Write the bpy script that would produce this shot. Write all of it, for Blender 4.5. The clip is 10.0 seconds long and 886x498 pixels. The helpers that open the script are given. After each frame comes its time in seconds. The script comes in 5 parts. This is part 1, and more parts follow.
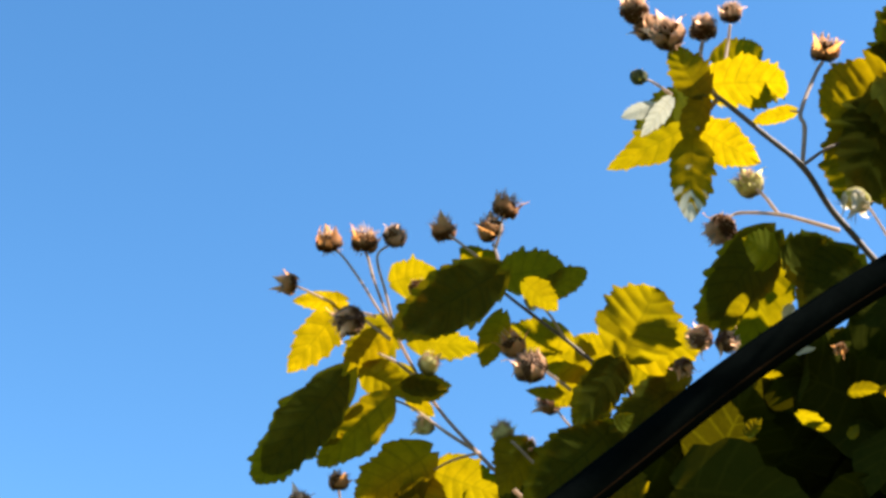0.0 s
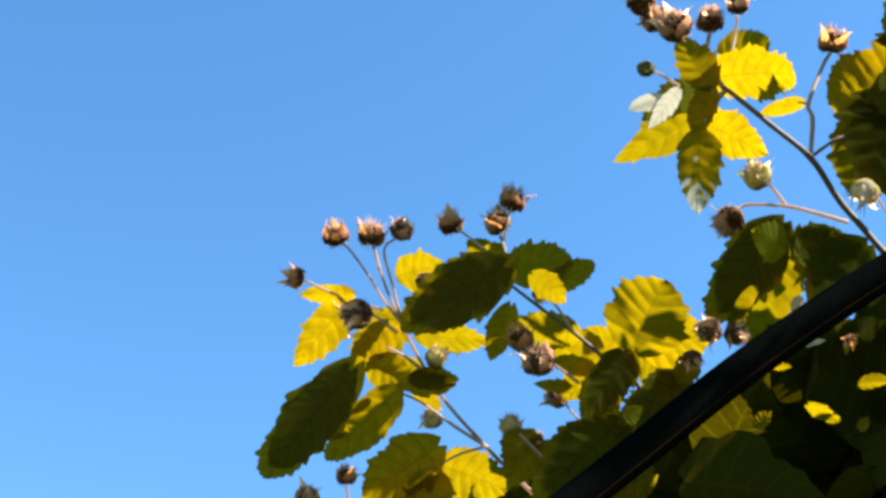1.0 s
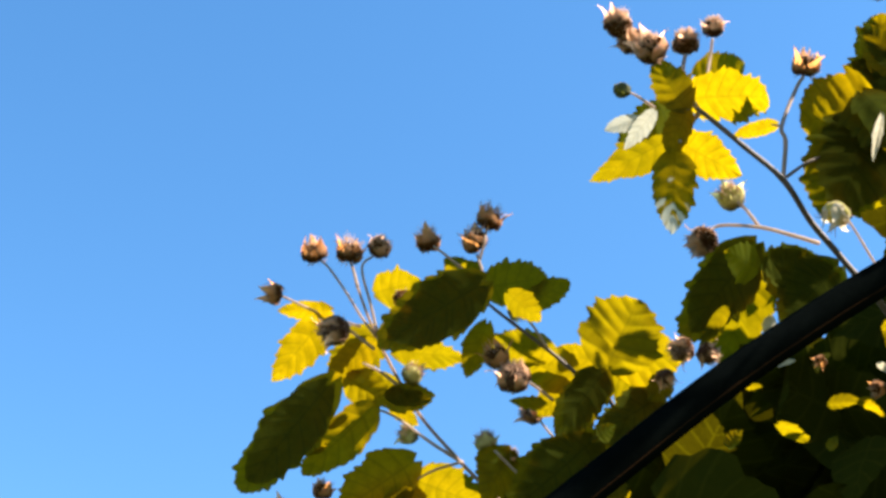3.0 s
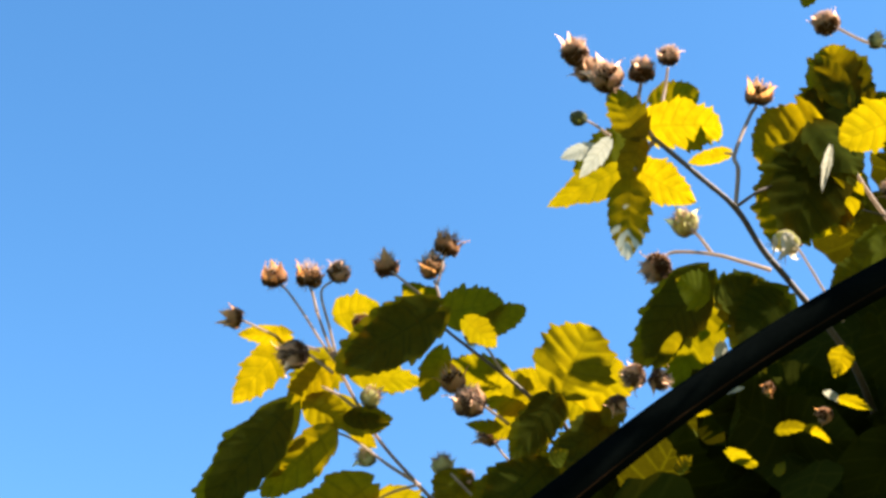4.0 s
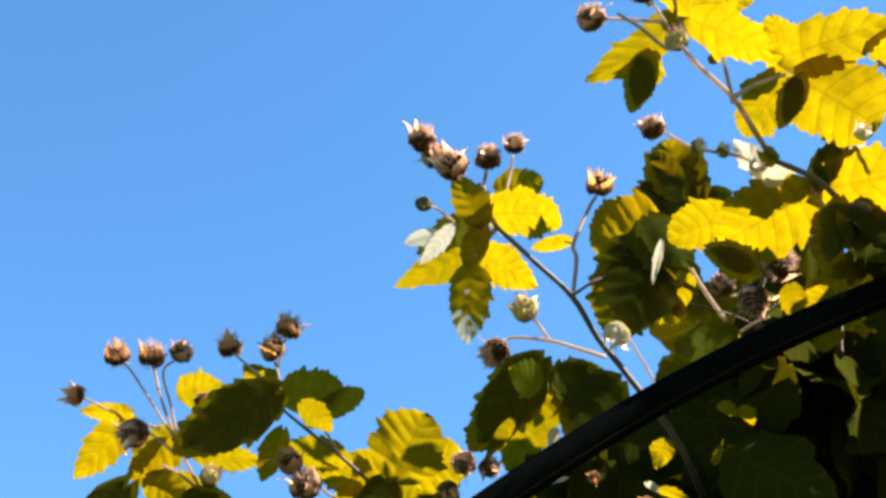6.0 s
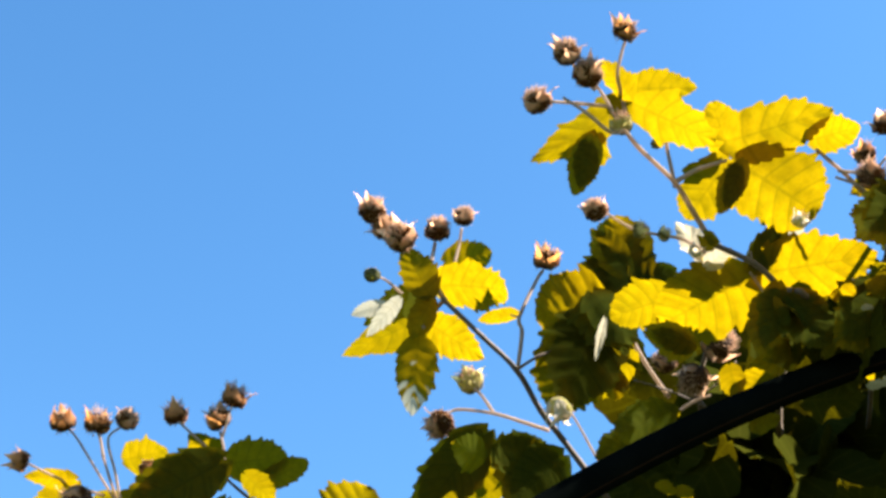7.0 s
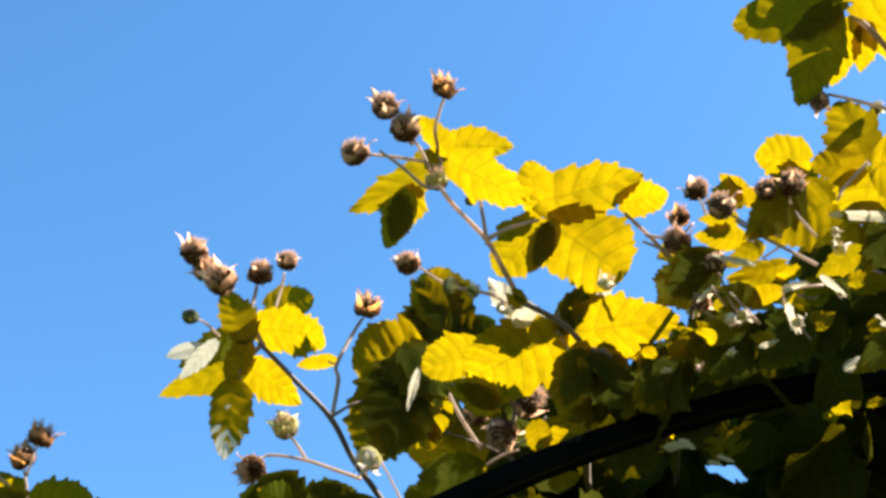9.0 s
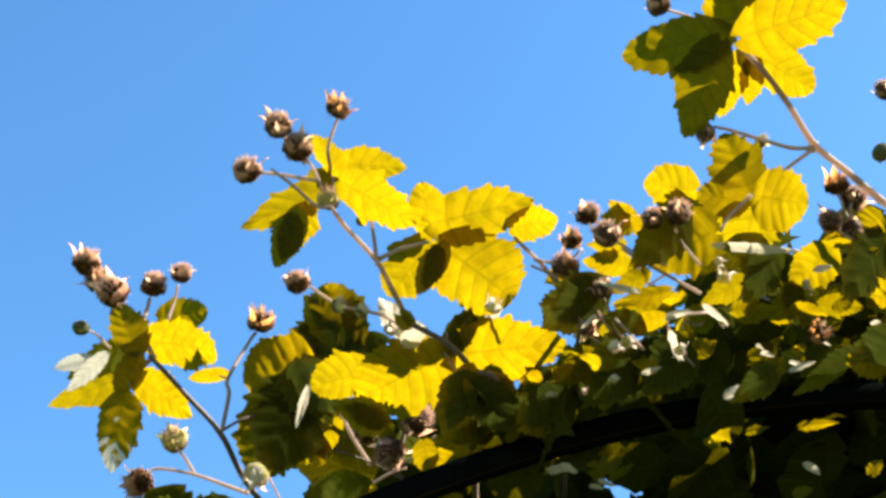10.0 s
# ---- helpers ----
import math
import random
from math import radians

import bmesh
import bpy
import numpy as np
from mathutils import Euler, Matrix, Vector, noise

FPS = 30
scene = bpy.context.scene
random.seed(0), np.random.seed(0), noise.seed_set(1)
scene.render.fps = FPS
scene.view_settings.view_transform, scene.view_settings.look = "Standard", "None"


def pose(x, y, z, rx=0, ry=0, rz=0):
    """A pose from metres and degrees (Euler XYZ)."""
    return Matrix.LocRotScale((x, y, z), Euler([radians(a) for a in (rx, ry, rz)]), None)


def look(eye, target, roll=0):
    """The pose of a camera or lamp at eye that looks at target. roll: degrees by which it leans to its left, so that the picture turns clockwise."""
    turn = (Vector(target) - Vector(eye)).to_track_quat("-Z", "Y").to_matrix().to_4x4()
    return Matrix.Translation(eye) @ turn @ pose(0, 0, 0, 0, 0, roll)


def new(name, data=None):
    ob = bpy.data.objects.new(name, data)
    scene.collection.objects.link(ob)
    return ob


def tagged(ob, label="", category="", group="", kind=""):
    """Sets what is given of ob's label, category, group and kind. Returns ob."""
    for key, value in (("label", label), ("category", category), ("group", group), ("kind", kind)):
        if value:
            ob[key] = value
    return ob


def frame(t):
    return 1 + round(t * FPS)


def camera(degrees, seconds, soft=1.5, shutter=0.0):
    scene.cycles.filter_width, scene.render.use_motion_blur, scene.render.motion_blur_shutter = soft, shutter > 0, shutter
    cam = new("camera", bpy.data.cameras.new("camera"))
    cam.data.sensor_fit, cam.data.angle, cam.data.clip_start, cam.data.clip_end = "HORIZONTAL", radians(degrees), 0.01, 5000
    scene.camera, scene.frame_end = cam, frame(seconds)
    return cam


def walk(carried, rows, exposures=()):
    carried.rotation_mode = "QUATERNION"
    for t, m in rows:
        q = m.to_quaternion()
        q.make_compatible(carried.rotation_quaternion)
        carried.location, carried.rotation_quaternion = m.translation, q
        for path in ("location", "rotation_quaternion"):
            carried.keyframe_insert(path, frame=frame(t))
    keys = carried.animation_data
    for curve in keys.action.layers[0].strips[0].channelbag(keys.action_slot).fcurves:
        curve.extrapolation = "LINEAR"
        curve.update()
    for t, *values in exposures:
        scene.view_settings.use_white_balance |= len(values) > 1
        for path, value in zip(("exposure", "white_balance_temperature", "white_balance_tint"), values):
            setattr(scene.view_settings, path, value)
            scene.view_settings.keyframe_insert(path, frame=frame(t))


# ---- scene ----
# ---- camera ----
cam = camera(32.38, 10.0, soft=3.1)
PATH = [
    (0, -0.0180, 0.0347, 1.5471, 124.413, -0.795, 2.502),
    (0.5, -0.0184, 0.0357, 1.5477, 124.333, -0.570, 2.544),
    (1, -0.0217, 0.0370, 1.5482, 124.179, -0.654, 2.624),
    (1.5, -0.0237, 0.0327, 1.5471, 124.296, -0.656, 2.440),
    (2, -0.0246, 0.0297, 1.5462, 124.421, -0.655, 2.143),
    (2.2, -0.0241, 0.0296, 1.5457, 124.315, -0.687, 1.856),
    (3.3, -0.0181, 0.0240, 1.5475, 124.610, -0.499, 1.598),
    (3.5, -0.0165, 0.0213, 1.5483, 124.559, -0.511, 1.200),
    (4, -0.0107, 0.0091, 1.5494, 124.689, -0.242, 0.796),
    (4.5, -0.0000, 0.0000, 1.5500, 125.000, -0.000, 0.000),
    (5, 0.0120, -0.0062, 1.5519, 125.160, 0.303, -0.651),
    (5.5, 0.0207, -0.0136, 1.5583, 125.776, 0.547, -1.896),
    (5.7, 0.0228, -0.0170, 1.5603, 125.739, 0.604, -2.296),
    (6.8, 0.0341, -0.0403, 1.5726, 126.976, 0.733, -3.987),
    (7, 0.0364, -0.0431, 1.5738, 127.283, 0.572, -4.404),
    (7.5, 0.0444, -0.0425, 1.5771, 127.406, 1.185, -5.946),
    (8, 0.0522, -0.0464, 1.5805, 127.684, 1.254, -6.851),
    (8.5, 0.0620, -0.0506, 1.5794, 128.028, 1.682, -8.040),
    (9, 0.0683, -0.0572, 1.5797, 128.281, 1.547, -9.503),
    (9.5, 0.0748, -0.0653, 1.5830, 128.196, 1.787, -11.009),
    (10, 0.0832, -0.0711, 1.5872, 128.027, 2.293, -12.608),
]
walk(cam, [(t, Matrix.Translation((x, y, z)) @ Euler([radians(a) for a in (rx, ry, rz)]).to_matrix().to_4x4()) for t, x, y, z, rx, ry, rz in PATH],
     exposures=[(0.0, 2.25), (1.5, 2.36), (10.0, 2.36)])

# ---- sky and sun ----
SUN_ELEVATION, SUN_AZIMUTH = 44.0, 104.0     # degrees; azimuth clockwise from +y
sky_world = bpy.data.worlds.new("sky_world")
scene.world = sky_world
sky_world.use_nodes = True
wt = sky_world.node_tree
bg = wt.nodes["Background"]
sky = wt.nodes.new("ShaderNodeTexSky")
sky.sky_type = "NISHITA"
sky.sun_disc = False
sky.sun_elevation, sky.sun_rotation = radians(SUN_ELEVATION), radians(SUN_AZIMUTH)
sky.altitude, sky.air_density, sky.dust_density, sky.ozone_density = 0.0, 1.0, 0.3, 2.5
tone = wt.nodes.new("ShaderNodeHueSaturation")
tone.inputs["Hue"].default_value, tone.inputs["Saturation"].default_value = 0.496, 1.235
wt.links.new(sky.outputs[0], tone.inputs["Color"])
wt.links.new(tone.outputs[0], bg.inputs[0])
bg.inputs[1].default_value = 0.0635
el, az = radians(SUN_ELEVATION), radians(SUN_AZIMUTH)
SUN_WAY = Vector((math.sin(az) * math.cos(el), math.cos(az) * math.cos(el), math.sin(el)))
sun = new("sun", bpy.data.lights.new("sun", "SUN"))
sun.data.energy, sun.data.angle, sun.data.color = 5.0, radians(0.53), (1.0, 0.93, 0.82)
sun.matrix_basis = look(SUN_WAY * 20, (0, 0, 0))


# ---- materials ----
def node_material(name):
    m = bpy.data.materials.new(name)
    m.use_nodes = True
    nt = m.node_tree
    nt.nodes.clear()
    return m, nt, nt.nodes.new("ShaderNodeOutputMaterial")


def add(nt, kind, **values):
    n = nt.nodes.new(kind)
    for key, value in values.items():
        if key in n.inputs:
            n.inputs[key].default_value = value
    return n


def calc(nt, op, a, b=None):
    n = nt.nodes.new("ShaderNodeMath")
    n.operation = op
    for i, v in enumerate((a, b)):
        if v is None:
            continue
        if isinstance(v, (int, float)):
            n.inputs[i].default_value = v
        else:
            nt.links.new(v, n.inputs[i])
    return n.outputs[0]


def blend(nt, fac, a, b):
    n = nt.nodes.new("ShaderNodeMix")
    n.data_type = "RGBA"
    for i, v in ((0, fac), (6, a), (7, b)):
        if isinstance(v, (int, float)):
            n.inputs[i].default_value = v
        elif isinstance(v, tuple):
            n.inputs[i].default_value = (*v, 1)
        else:
            nt.links.new(v, n.inputs[i])
    return n.outputs[2]


def ramp(nt, value, low, high):
    n = nt.nodes.new("ShaderNodeMapRange")
    n.inputs[1].default_value, n.inputs[2].default_value = low, high
    nt.links.new(value, n.inputs[0])
    return n.outputs[0]


def grain(nt, scale, detail=3.0, coords="Object"):
    tc = nt.nodes.new("ShaderNodeTexCoord")
    n = add(nt, "ShaderNodeTexNoise", Scale=scale, Detail=detail)
    nt.links.new(tc.outputs[coords], n.inputs["Vector"])
    return n.outputs["Fac"]


def relief(nt, shader, height, strength, distance):
    b = add(nt, "ShaderNodeBump", Strength=strength, Distance=distance)
    nt.links.new(height, b.inputs["Height"])
    nt.links.new(b.outputs[0], shader.inputs["Normal"])


def leaf_material(name, top, top_old, through_light, through_old, share, pale_tip=0.0, rough=0.7, pale=(0.50, 0.48, 0.36), gloss=0.03):
    """A thin leaf blade: reflects at its face and lets yellow-green light through; veins run along the pleats of the blade."""
    m, nt, out = node_material(name)
    uv = nt.nodes.new("ShaderNodeUVMap")
    sep = nt.nodes.new("ShaderNodeSeparateXYZ")
    nt.links.new(uv.outputs[0], sep.inputs[0])
    across = calc(nt, "ABSOLUTE", calc(nt, "SUBTRACT", sep.outputs[0], 0.5))
    wave = calc(nt, "COSINE", calc(nt, "MULTIPLY", sep.outputs[1], 2 * math.pi * 7.5))
    side_vein = ramp(nt, wave, 0.80, 0.99)
    mid_vein = ramp(nt, across, 0.032, 0.012)
    vein = calc(nt, "MAXIMUM", side_vein, mid_vein)
    info = nt.nodes.new("ShaderNodeObjectInfo")
    geo = nt.nodes.new("ShaderNodeNewGeometry")
    island = calc(nt, "FRACT", calc(nt, "ADD", info.outputs["Random"], geo.outputs["Random Per Island"]))
    blotch = grain(nt, 55.0, 4.0)
    fine = grain(nt, 700.0, 3.0)
    age = calc(nt, "ADD", calc(nt, "MULTIPLY", island, 0.6), calc(nt, "MULTIPLY", ramp(nt, blotch, 0.35, 0.7), 0.4))
    face = blend(nt, age, top, top_old)
    face = blend(nt, calc(nt, "MULTIPLY", vein, 0.25), face, (0.06, 0.06, 0.010))
    light = blend(nt, age, through_light, through_old)
    light = blend(nt, calc(nt, "MULTIPLY", vein, 0.38), light, (0.10, 0.085, 0.001))
    light = blend(nt, calc(nt, "MULTIPLY", ramp(nt, fine, 0.45, 0.75), 0.22), light, (0.11, 0.09, 0.001))
    patch = calc(nt, "MULTIPLY", ramp(nt, grain(nt, 150.0, 3.0), 0.44, 0.68), 0.34)
    light = blend(nt, patch, light, tuple(c * 0.5 for c in through_old))
    if pale_tip:
        edge = calc(nt, "ADD", sep.outputs[1], calc(nt, "MULTIPLY", calc(nt, "SUBTRACT", grain(nt, 90.0, 2.0), 0.5), 0.9))
        edge = calc(nt, "ADD", edge, calc(nt, "MULTIPLY", wave, 0.13))
        mask = ramp(nt, edge, 1 - pale_tip, 1.12 - pale_tip)
        face = blend(nt, mask, face, pale)
        light = blend(nt, mask, light, tuple(c * 1.05 for c in pale))
    p = add(nt, "ShaderNodeBsdfPrincipled", Roughness=rough)
    p.inputs["Specular IOR Level"].default_value = gloss
    nt.links.new(face, p.inputs["Base Color"])
    tr = nt.nodes.new("ShaderNodeBsdfTranslucent")
    nt.links.new(light, tr.inputs["Color"])
    height = calc(nt, "ADD", calc(nt, "MULTIPLY", vein, -0.6), fine)
    relief(nt, p, height, 0.2, 0.0004)
    mix = add(nt, "ShaderNodeMixShader", Fac=share)
    nt.links.new(p.outputs[0], mix.inputs[1])
    nt.links.new(tr.outputs[0], mix.inputs[2])
    nt.links.new(mix.outputs[0], out.inputs[0])
    return m


def skin_material(name, low, high, scale, rough=0.65, bump=0.4, distance=0.0006, light=None, gloss=0.3, down=0.0):
    """A dull, grained surface between two colours, a little see-through where light is given, with a fine pale down on it."""
    m, nt, out = node_material(name)
    info = nt.nodes.new("ShaderNodeObjectInfo")
    wide, fine = grain(nt, scale, 4.0), grain(nt, scale * 9, 3.0)
    fac = calc(nt, "ADD", calc(nt, "MULTIPLY", ramp(nt, wide, 0.3, 0.7), 0.7), calc(nt, "MULTIPLY", info.outputs["Random"], 0.3))
    colour = blend(nt, fac, low, high)
    colour = blend(nt, calc(nt, "MULTIPLY", ramp(nt, fine, 0.4, 0.8), 0.35), colour, tuple(c * 0.5 for c in low))
    p = add(nt, "ShaderNodeBsdfPrincipled", Roughness=rough)
    p.inputs["Specular IOR Level"].default_value = gloss
    nt.links.new(colour, p.inputs["Base Color"])
    p.inputs["Sheen Weight"].default_value = down
    p.inputs["Sheen Roughness"].default_value = 0.35
    p.inputs["Sheen Tint"].default_value = (1.0, 0.80, 0.64, 1)
    relief(nt, p, fine, bump, distance)
    if light:
        tr = add(nt, "ShaderNodeBsdfTranslucent", Color=(*light, 1))
        mix = add(nt, "ShaderNodeMixShader", Fac=0.5)
        nt.links.new(p.outputs[0], mix.inputs[1])
        nt.links.new(tr.outputs[0], mix.inputs[2])
        nt.links.new(mix.outputs[0], out.inputs[0])
    else:
        nt.links.new(p.outputs[0], out.inputs[0])
    return m


def sepal_material(name, foot, tip, light):
    """Felted sepal: shade painted brown at its foot, sunlight painted pale towards its thin tip."""
    m, nt, out = node_material(name)
    uv = nt.nodes.new("ShaderNodeUVMap")
    sep = nt.nodes.new("ShaderNodeSeparateXYZ")
    nt.links.new(uv.outputs[0], sep.inputs[0])
    fine = grain(nt, 6.0, 3.0)
    along = calc(nt, "ADD", sep.outputs[1], calc(nt, "MULTIPLY", calc(nt, "SUBTRACT", fine, 0.5), 0.5))
    # backlighting put into the colour: dark foot, bright tip
    sun_tip = ramp(nt, along, 0.22, 0.50)
    p = add(nt, "ShaderNodeBsdfPrincipled", Roughness=0.9)
    p.inputs["Specular IOR Level"].default_value = 0.0
    p.inputs["Sheen Weight"].default_value = 0.15
    p.inputs["Sheen Roughness"].default_value = 0.35
    p.inputs["Sheen Tint"].default_value = (1.0, 0.80, 0.64, 1)
    nt.links.new(blend(nt, sun_tip, foot, tip), p.inputs["Base Color"])
    relief(nt, p, grain(nt, 30.0, 3.0), 0.5, 0.0004)
    tr = nt.nodes.new("ShaderNodeBsdfTranslucent")
    nt.links.new(blend(nt, sun_tip, tuple(c * 0.25 for c in light), light), tr.inputs["Color"])
    mix = add(nt, "ShaderNodeMixShader", Fac=0.65)
    nt.links.new(p.outputs[0], mix.inputs[1])
    nt.links.new(tr.outputs[0], mix.inputs[2])
    nt.links.new(mix.outputs[0], out.inputs[0])
    return m


LEAF = leaf_material("leaf_blade", (0.032, 0.044, 0.006), (0.046, 0.054, 0.007), (0.470, 0.296, 0.001), (0.275, 0.208, 0.001), 0.57, gloss=0.0)
LEAF_SPLIT = leaf_material("leaf_blade_pale_tip", (0.032, 0.044, 0.006), (0.046, 0.054, 0.007), (0.470, 0.296, 0.001), (0.275, 0.208, 0.001), 0.52, pale_tip=0.5, gloss=0.0)
# pale felt whose white also stands in for sun glints on folded leaves
LEAF_PALE = leaf_material("leaf_pale_felt_glint", (0.56, 0.52, 0.40), (0.42, 0.39, 0.28), (0.58, 0.51, 0.37), (0.40, 0.35, 0.24), 0.55, rough=0.8, gloss=0.1)
# shaded copy of the leaf blade: the hedge's shade is in its dim colours
LEAF_SHADED = leaf_material("leaf_hedge_shaded", (0.028, 0.032, 0.004), (0.042, 0.044, 0.005), (0.042, 0.032, 0.0004), (0.028, 0.023, 0.0004), 0.42, gloss=0.0, rough=0.8)
# one bark in two tones: shade put into the darker, sunlight into the paler
STEM = skin_material("cane_bark", (0.060, 0.038, 0.024), (0.12, 0.075, 0.052), 60.0, down=0.5)
STEM_SUNLIT = skin_material("sunlit_cane_bark", (0.22, 0.14, 0.085), (0.42, 0.28, 0.19), 60.0, light=(0.62, 0.47, 0.35), down=0.5)
STALK = skin_material("stalk_skin", (0.34, 0.23, 0.16), (0.56, 0.40, 0.31), 90.0, light=(0.54, 0.44, 0.35), down=0.5)
BERRY = skin_material("unripe_berry_skin", (0.045, 0.02, 0.011), (0.10, 0.046, 0.025), 300.0, rough=0.7, bump=0.6, gloss=0.1, down=0.0)
CALYX = skin_material("calyx_felt", (0.036, 0.015, 0.006), (0.100, 0.044, 0.017), 300.0, rough=0.9, bump=0.7, gloss=0.0, down=0.0)
SEPAL = sepal_material("sepal_felt", (0.062, 0.025, 0.009), (0.62, 0.37, 0.22), (0.98, 0.57, 0.33))
SEPAL_RUST = sepal_material("sepal_rust", (0.075, 0.032, 0.012), (0.48, 0.25, 0.12), (0.80, 0.35, 0.10))
SEPAL_GREEN = skin_material("sepal_green", (0.09, 0.095, 0.035), (0.20, 0.20, 0.10), 250.0, rough=0.8, light=(0.16, 0.15, 0.02), gloss=0.1)
CALYX_PALE = skin_material("pale_calyx", (0.30, 0.27, 0.08), (0.52, 0.47, 0.20), 250.0, rough=0.9, light=(0.60, 0.52, 0.14), gloss=0.0, down=0.5)
SEPAL_PALE = sepal_material("sepal_pale_green", (0.16, 0.13, 0.045), (0.60, 0.54, 0.30), (0.75, 0.66, 0.24))
PETAL = skin_material("withered_petal", (0.52, 0.45, 0.35), (0.72, 0.64, 0.52), 200.0, rough=0.8, light=(0.72, 0.62, 0.48), gloss=0.1)
HAIR = skin_material("bristle_hair", (0.36, 0.22, 0.14), (0.60, 0.40, 0.29), 300.0, rough=0.8, light=(0.85, 0.66, 0.52), gloss=0.0)
PIPE = skin_material("dark_coated_pipe", (0.0012, 0.0016, 0.0014), (0.0028, 0.0036, 0.0032), 45.0, rough=0.5, bump=0.12, distance=0.0005, gloss=0.0)
STRIP_BROWN = skin_material("pipe_strip_brown", (0.008, 0.004, 0.002), (0.022, 0.011, 0.005), 60.0, rough=0.8, bump=0.5, gloss=0.0)
SOIL = skin_material("garden_lawn", (0.035, 0.050, 0.015), (0.070, 0.085, 0.030), 2.0, rough=0.9, bump=0.8, distance=0.02, gloss=0.1)

# ---- building helpers ----
ROOT = {}
FRONT = Vector((0.0, -math.cos(radians(35)), -math.sin(radians(35))))


def thing(name, base, label, category, group=""):
    ob = new(name)
    ob.empty_display_size = 0.05
    ob.matrix_basis = Matrix.Translation(base)
    ROOT[ob.name] = Vector(base)
    return tagged(ob, label, category, group)


def mesh_of(name, verts, faces, material, uvs=None, smooth=True):
    me = bpy.data.meshes.new(name)
    me.from_pydata(verts, [], faces)
    me.materials.append(material)
    if uvs is not None:
        layer = me.uv_layers.new(name="UVMap")
        index = np.empty(len(me.loops), int)
        me.loops.foreach_get("vertex_index", index)
        layer.data.foreach_set("uv", np.asarray(uvs, float)[index].ravel())
    if smooth:
        me.polygons.foreach_set("use_smooth", [True] * len(me.polygons))
    me.update()
    return me


def part(name, me, parent, m, label=""):
    """One mesh object under a thing; m is its pose in the world."""
    ob = new(name, me)
    ob.parent = parent
    ob.matrix_basis = Matrix.Translation(-ROOT[parent.name]) @ m
    if label:
        tagged(ob, label)
    return ob


def glide(points, steps=6):
    """Points along a smooth curve through the given ones."""
    p = [Vector(q) for q in points]
    p = [p[0] * 2 - p[1], *p, p[-1] * 2 - p[-2]]
    out = []
    for i in range(1, len(p) - 2):
        for k in range(steps):
            t = k / steps
            out.append(0.5 * (2 * p[i] + (p[i + 1] - p[i - 1]) * t + (2 * p[i - 1] - 5 * p[i] + 4 * p[i + 1] - p[i + 2]) * t * t
                              + (3 * p[i] - p[i - 1] - 3 * p[i + 1] + p[i + 2]) * t ** 3))
    return out + [p[-2]]


def tube_mesh(name, points, r0, r1, material, sides=8, steps=6, knots=0.0, seed=0):
    """A tapered round stem along a curve, slightly swollen at its nodes."""
    rng = random.Random(seed)
    line = glide(points, steps)
    origin = line[0].copy()
    verts, faces = [], []
    ahead = (line[1] - line[0]).normalized()
    right = ahead.orthogonal().normalized()
    n = len(line)
    for i, q in enumerate(line):
        ahead = (line[min(i + 1, n - 1)] - line[max(i - 1, 0)]).normalized()
        right = (right - ahead * right.dot(ahead)).normalized()
        up = ahead.cross(right)
        r = r0 + (r1 - r0) * i / (n - 1)
        if knots:
            r *= 1 + knots * rng.uniform(-0.5, 1.0) * (1.6 if i % steps == 0 else 0.6)
        for k in range(sides):
            a = 2 * math.pi * k / sides
            verts.append(q - origin + (right * math.cos(a) + up * math.sin(a)) * r)
    for i in range(n - 1):
        for k in range(sides):
            a, b = i * sides + k, i * sides + (k + 1) % sides
            faces.append((a, b, b + sides, a + sides))
    faces.append(tuple(range(sides))[::-1])
    faces.append(tuple((n - 1) * sides + k for k in range(sides)))
    return mesh_of(name, verts, faces, material), origin


def stem(parent, points, r0, r1, name="stalk", material=None, sides=7, label=""):
    me, origin = tube_mesh(name, points, r0, r1, material or STALK, sides, 5, 0.10, len(bpy.data.objects))
    return part(name, me, parent, Matrix.Translation(origin), label)


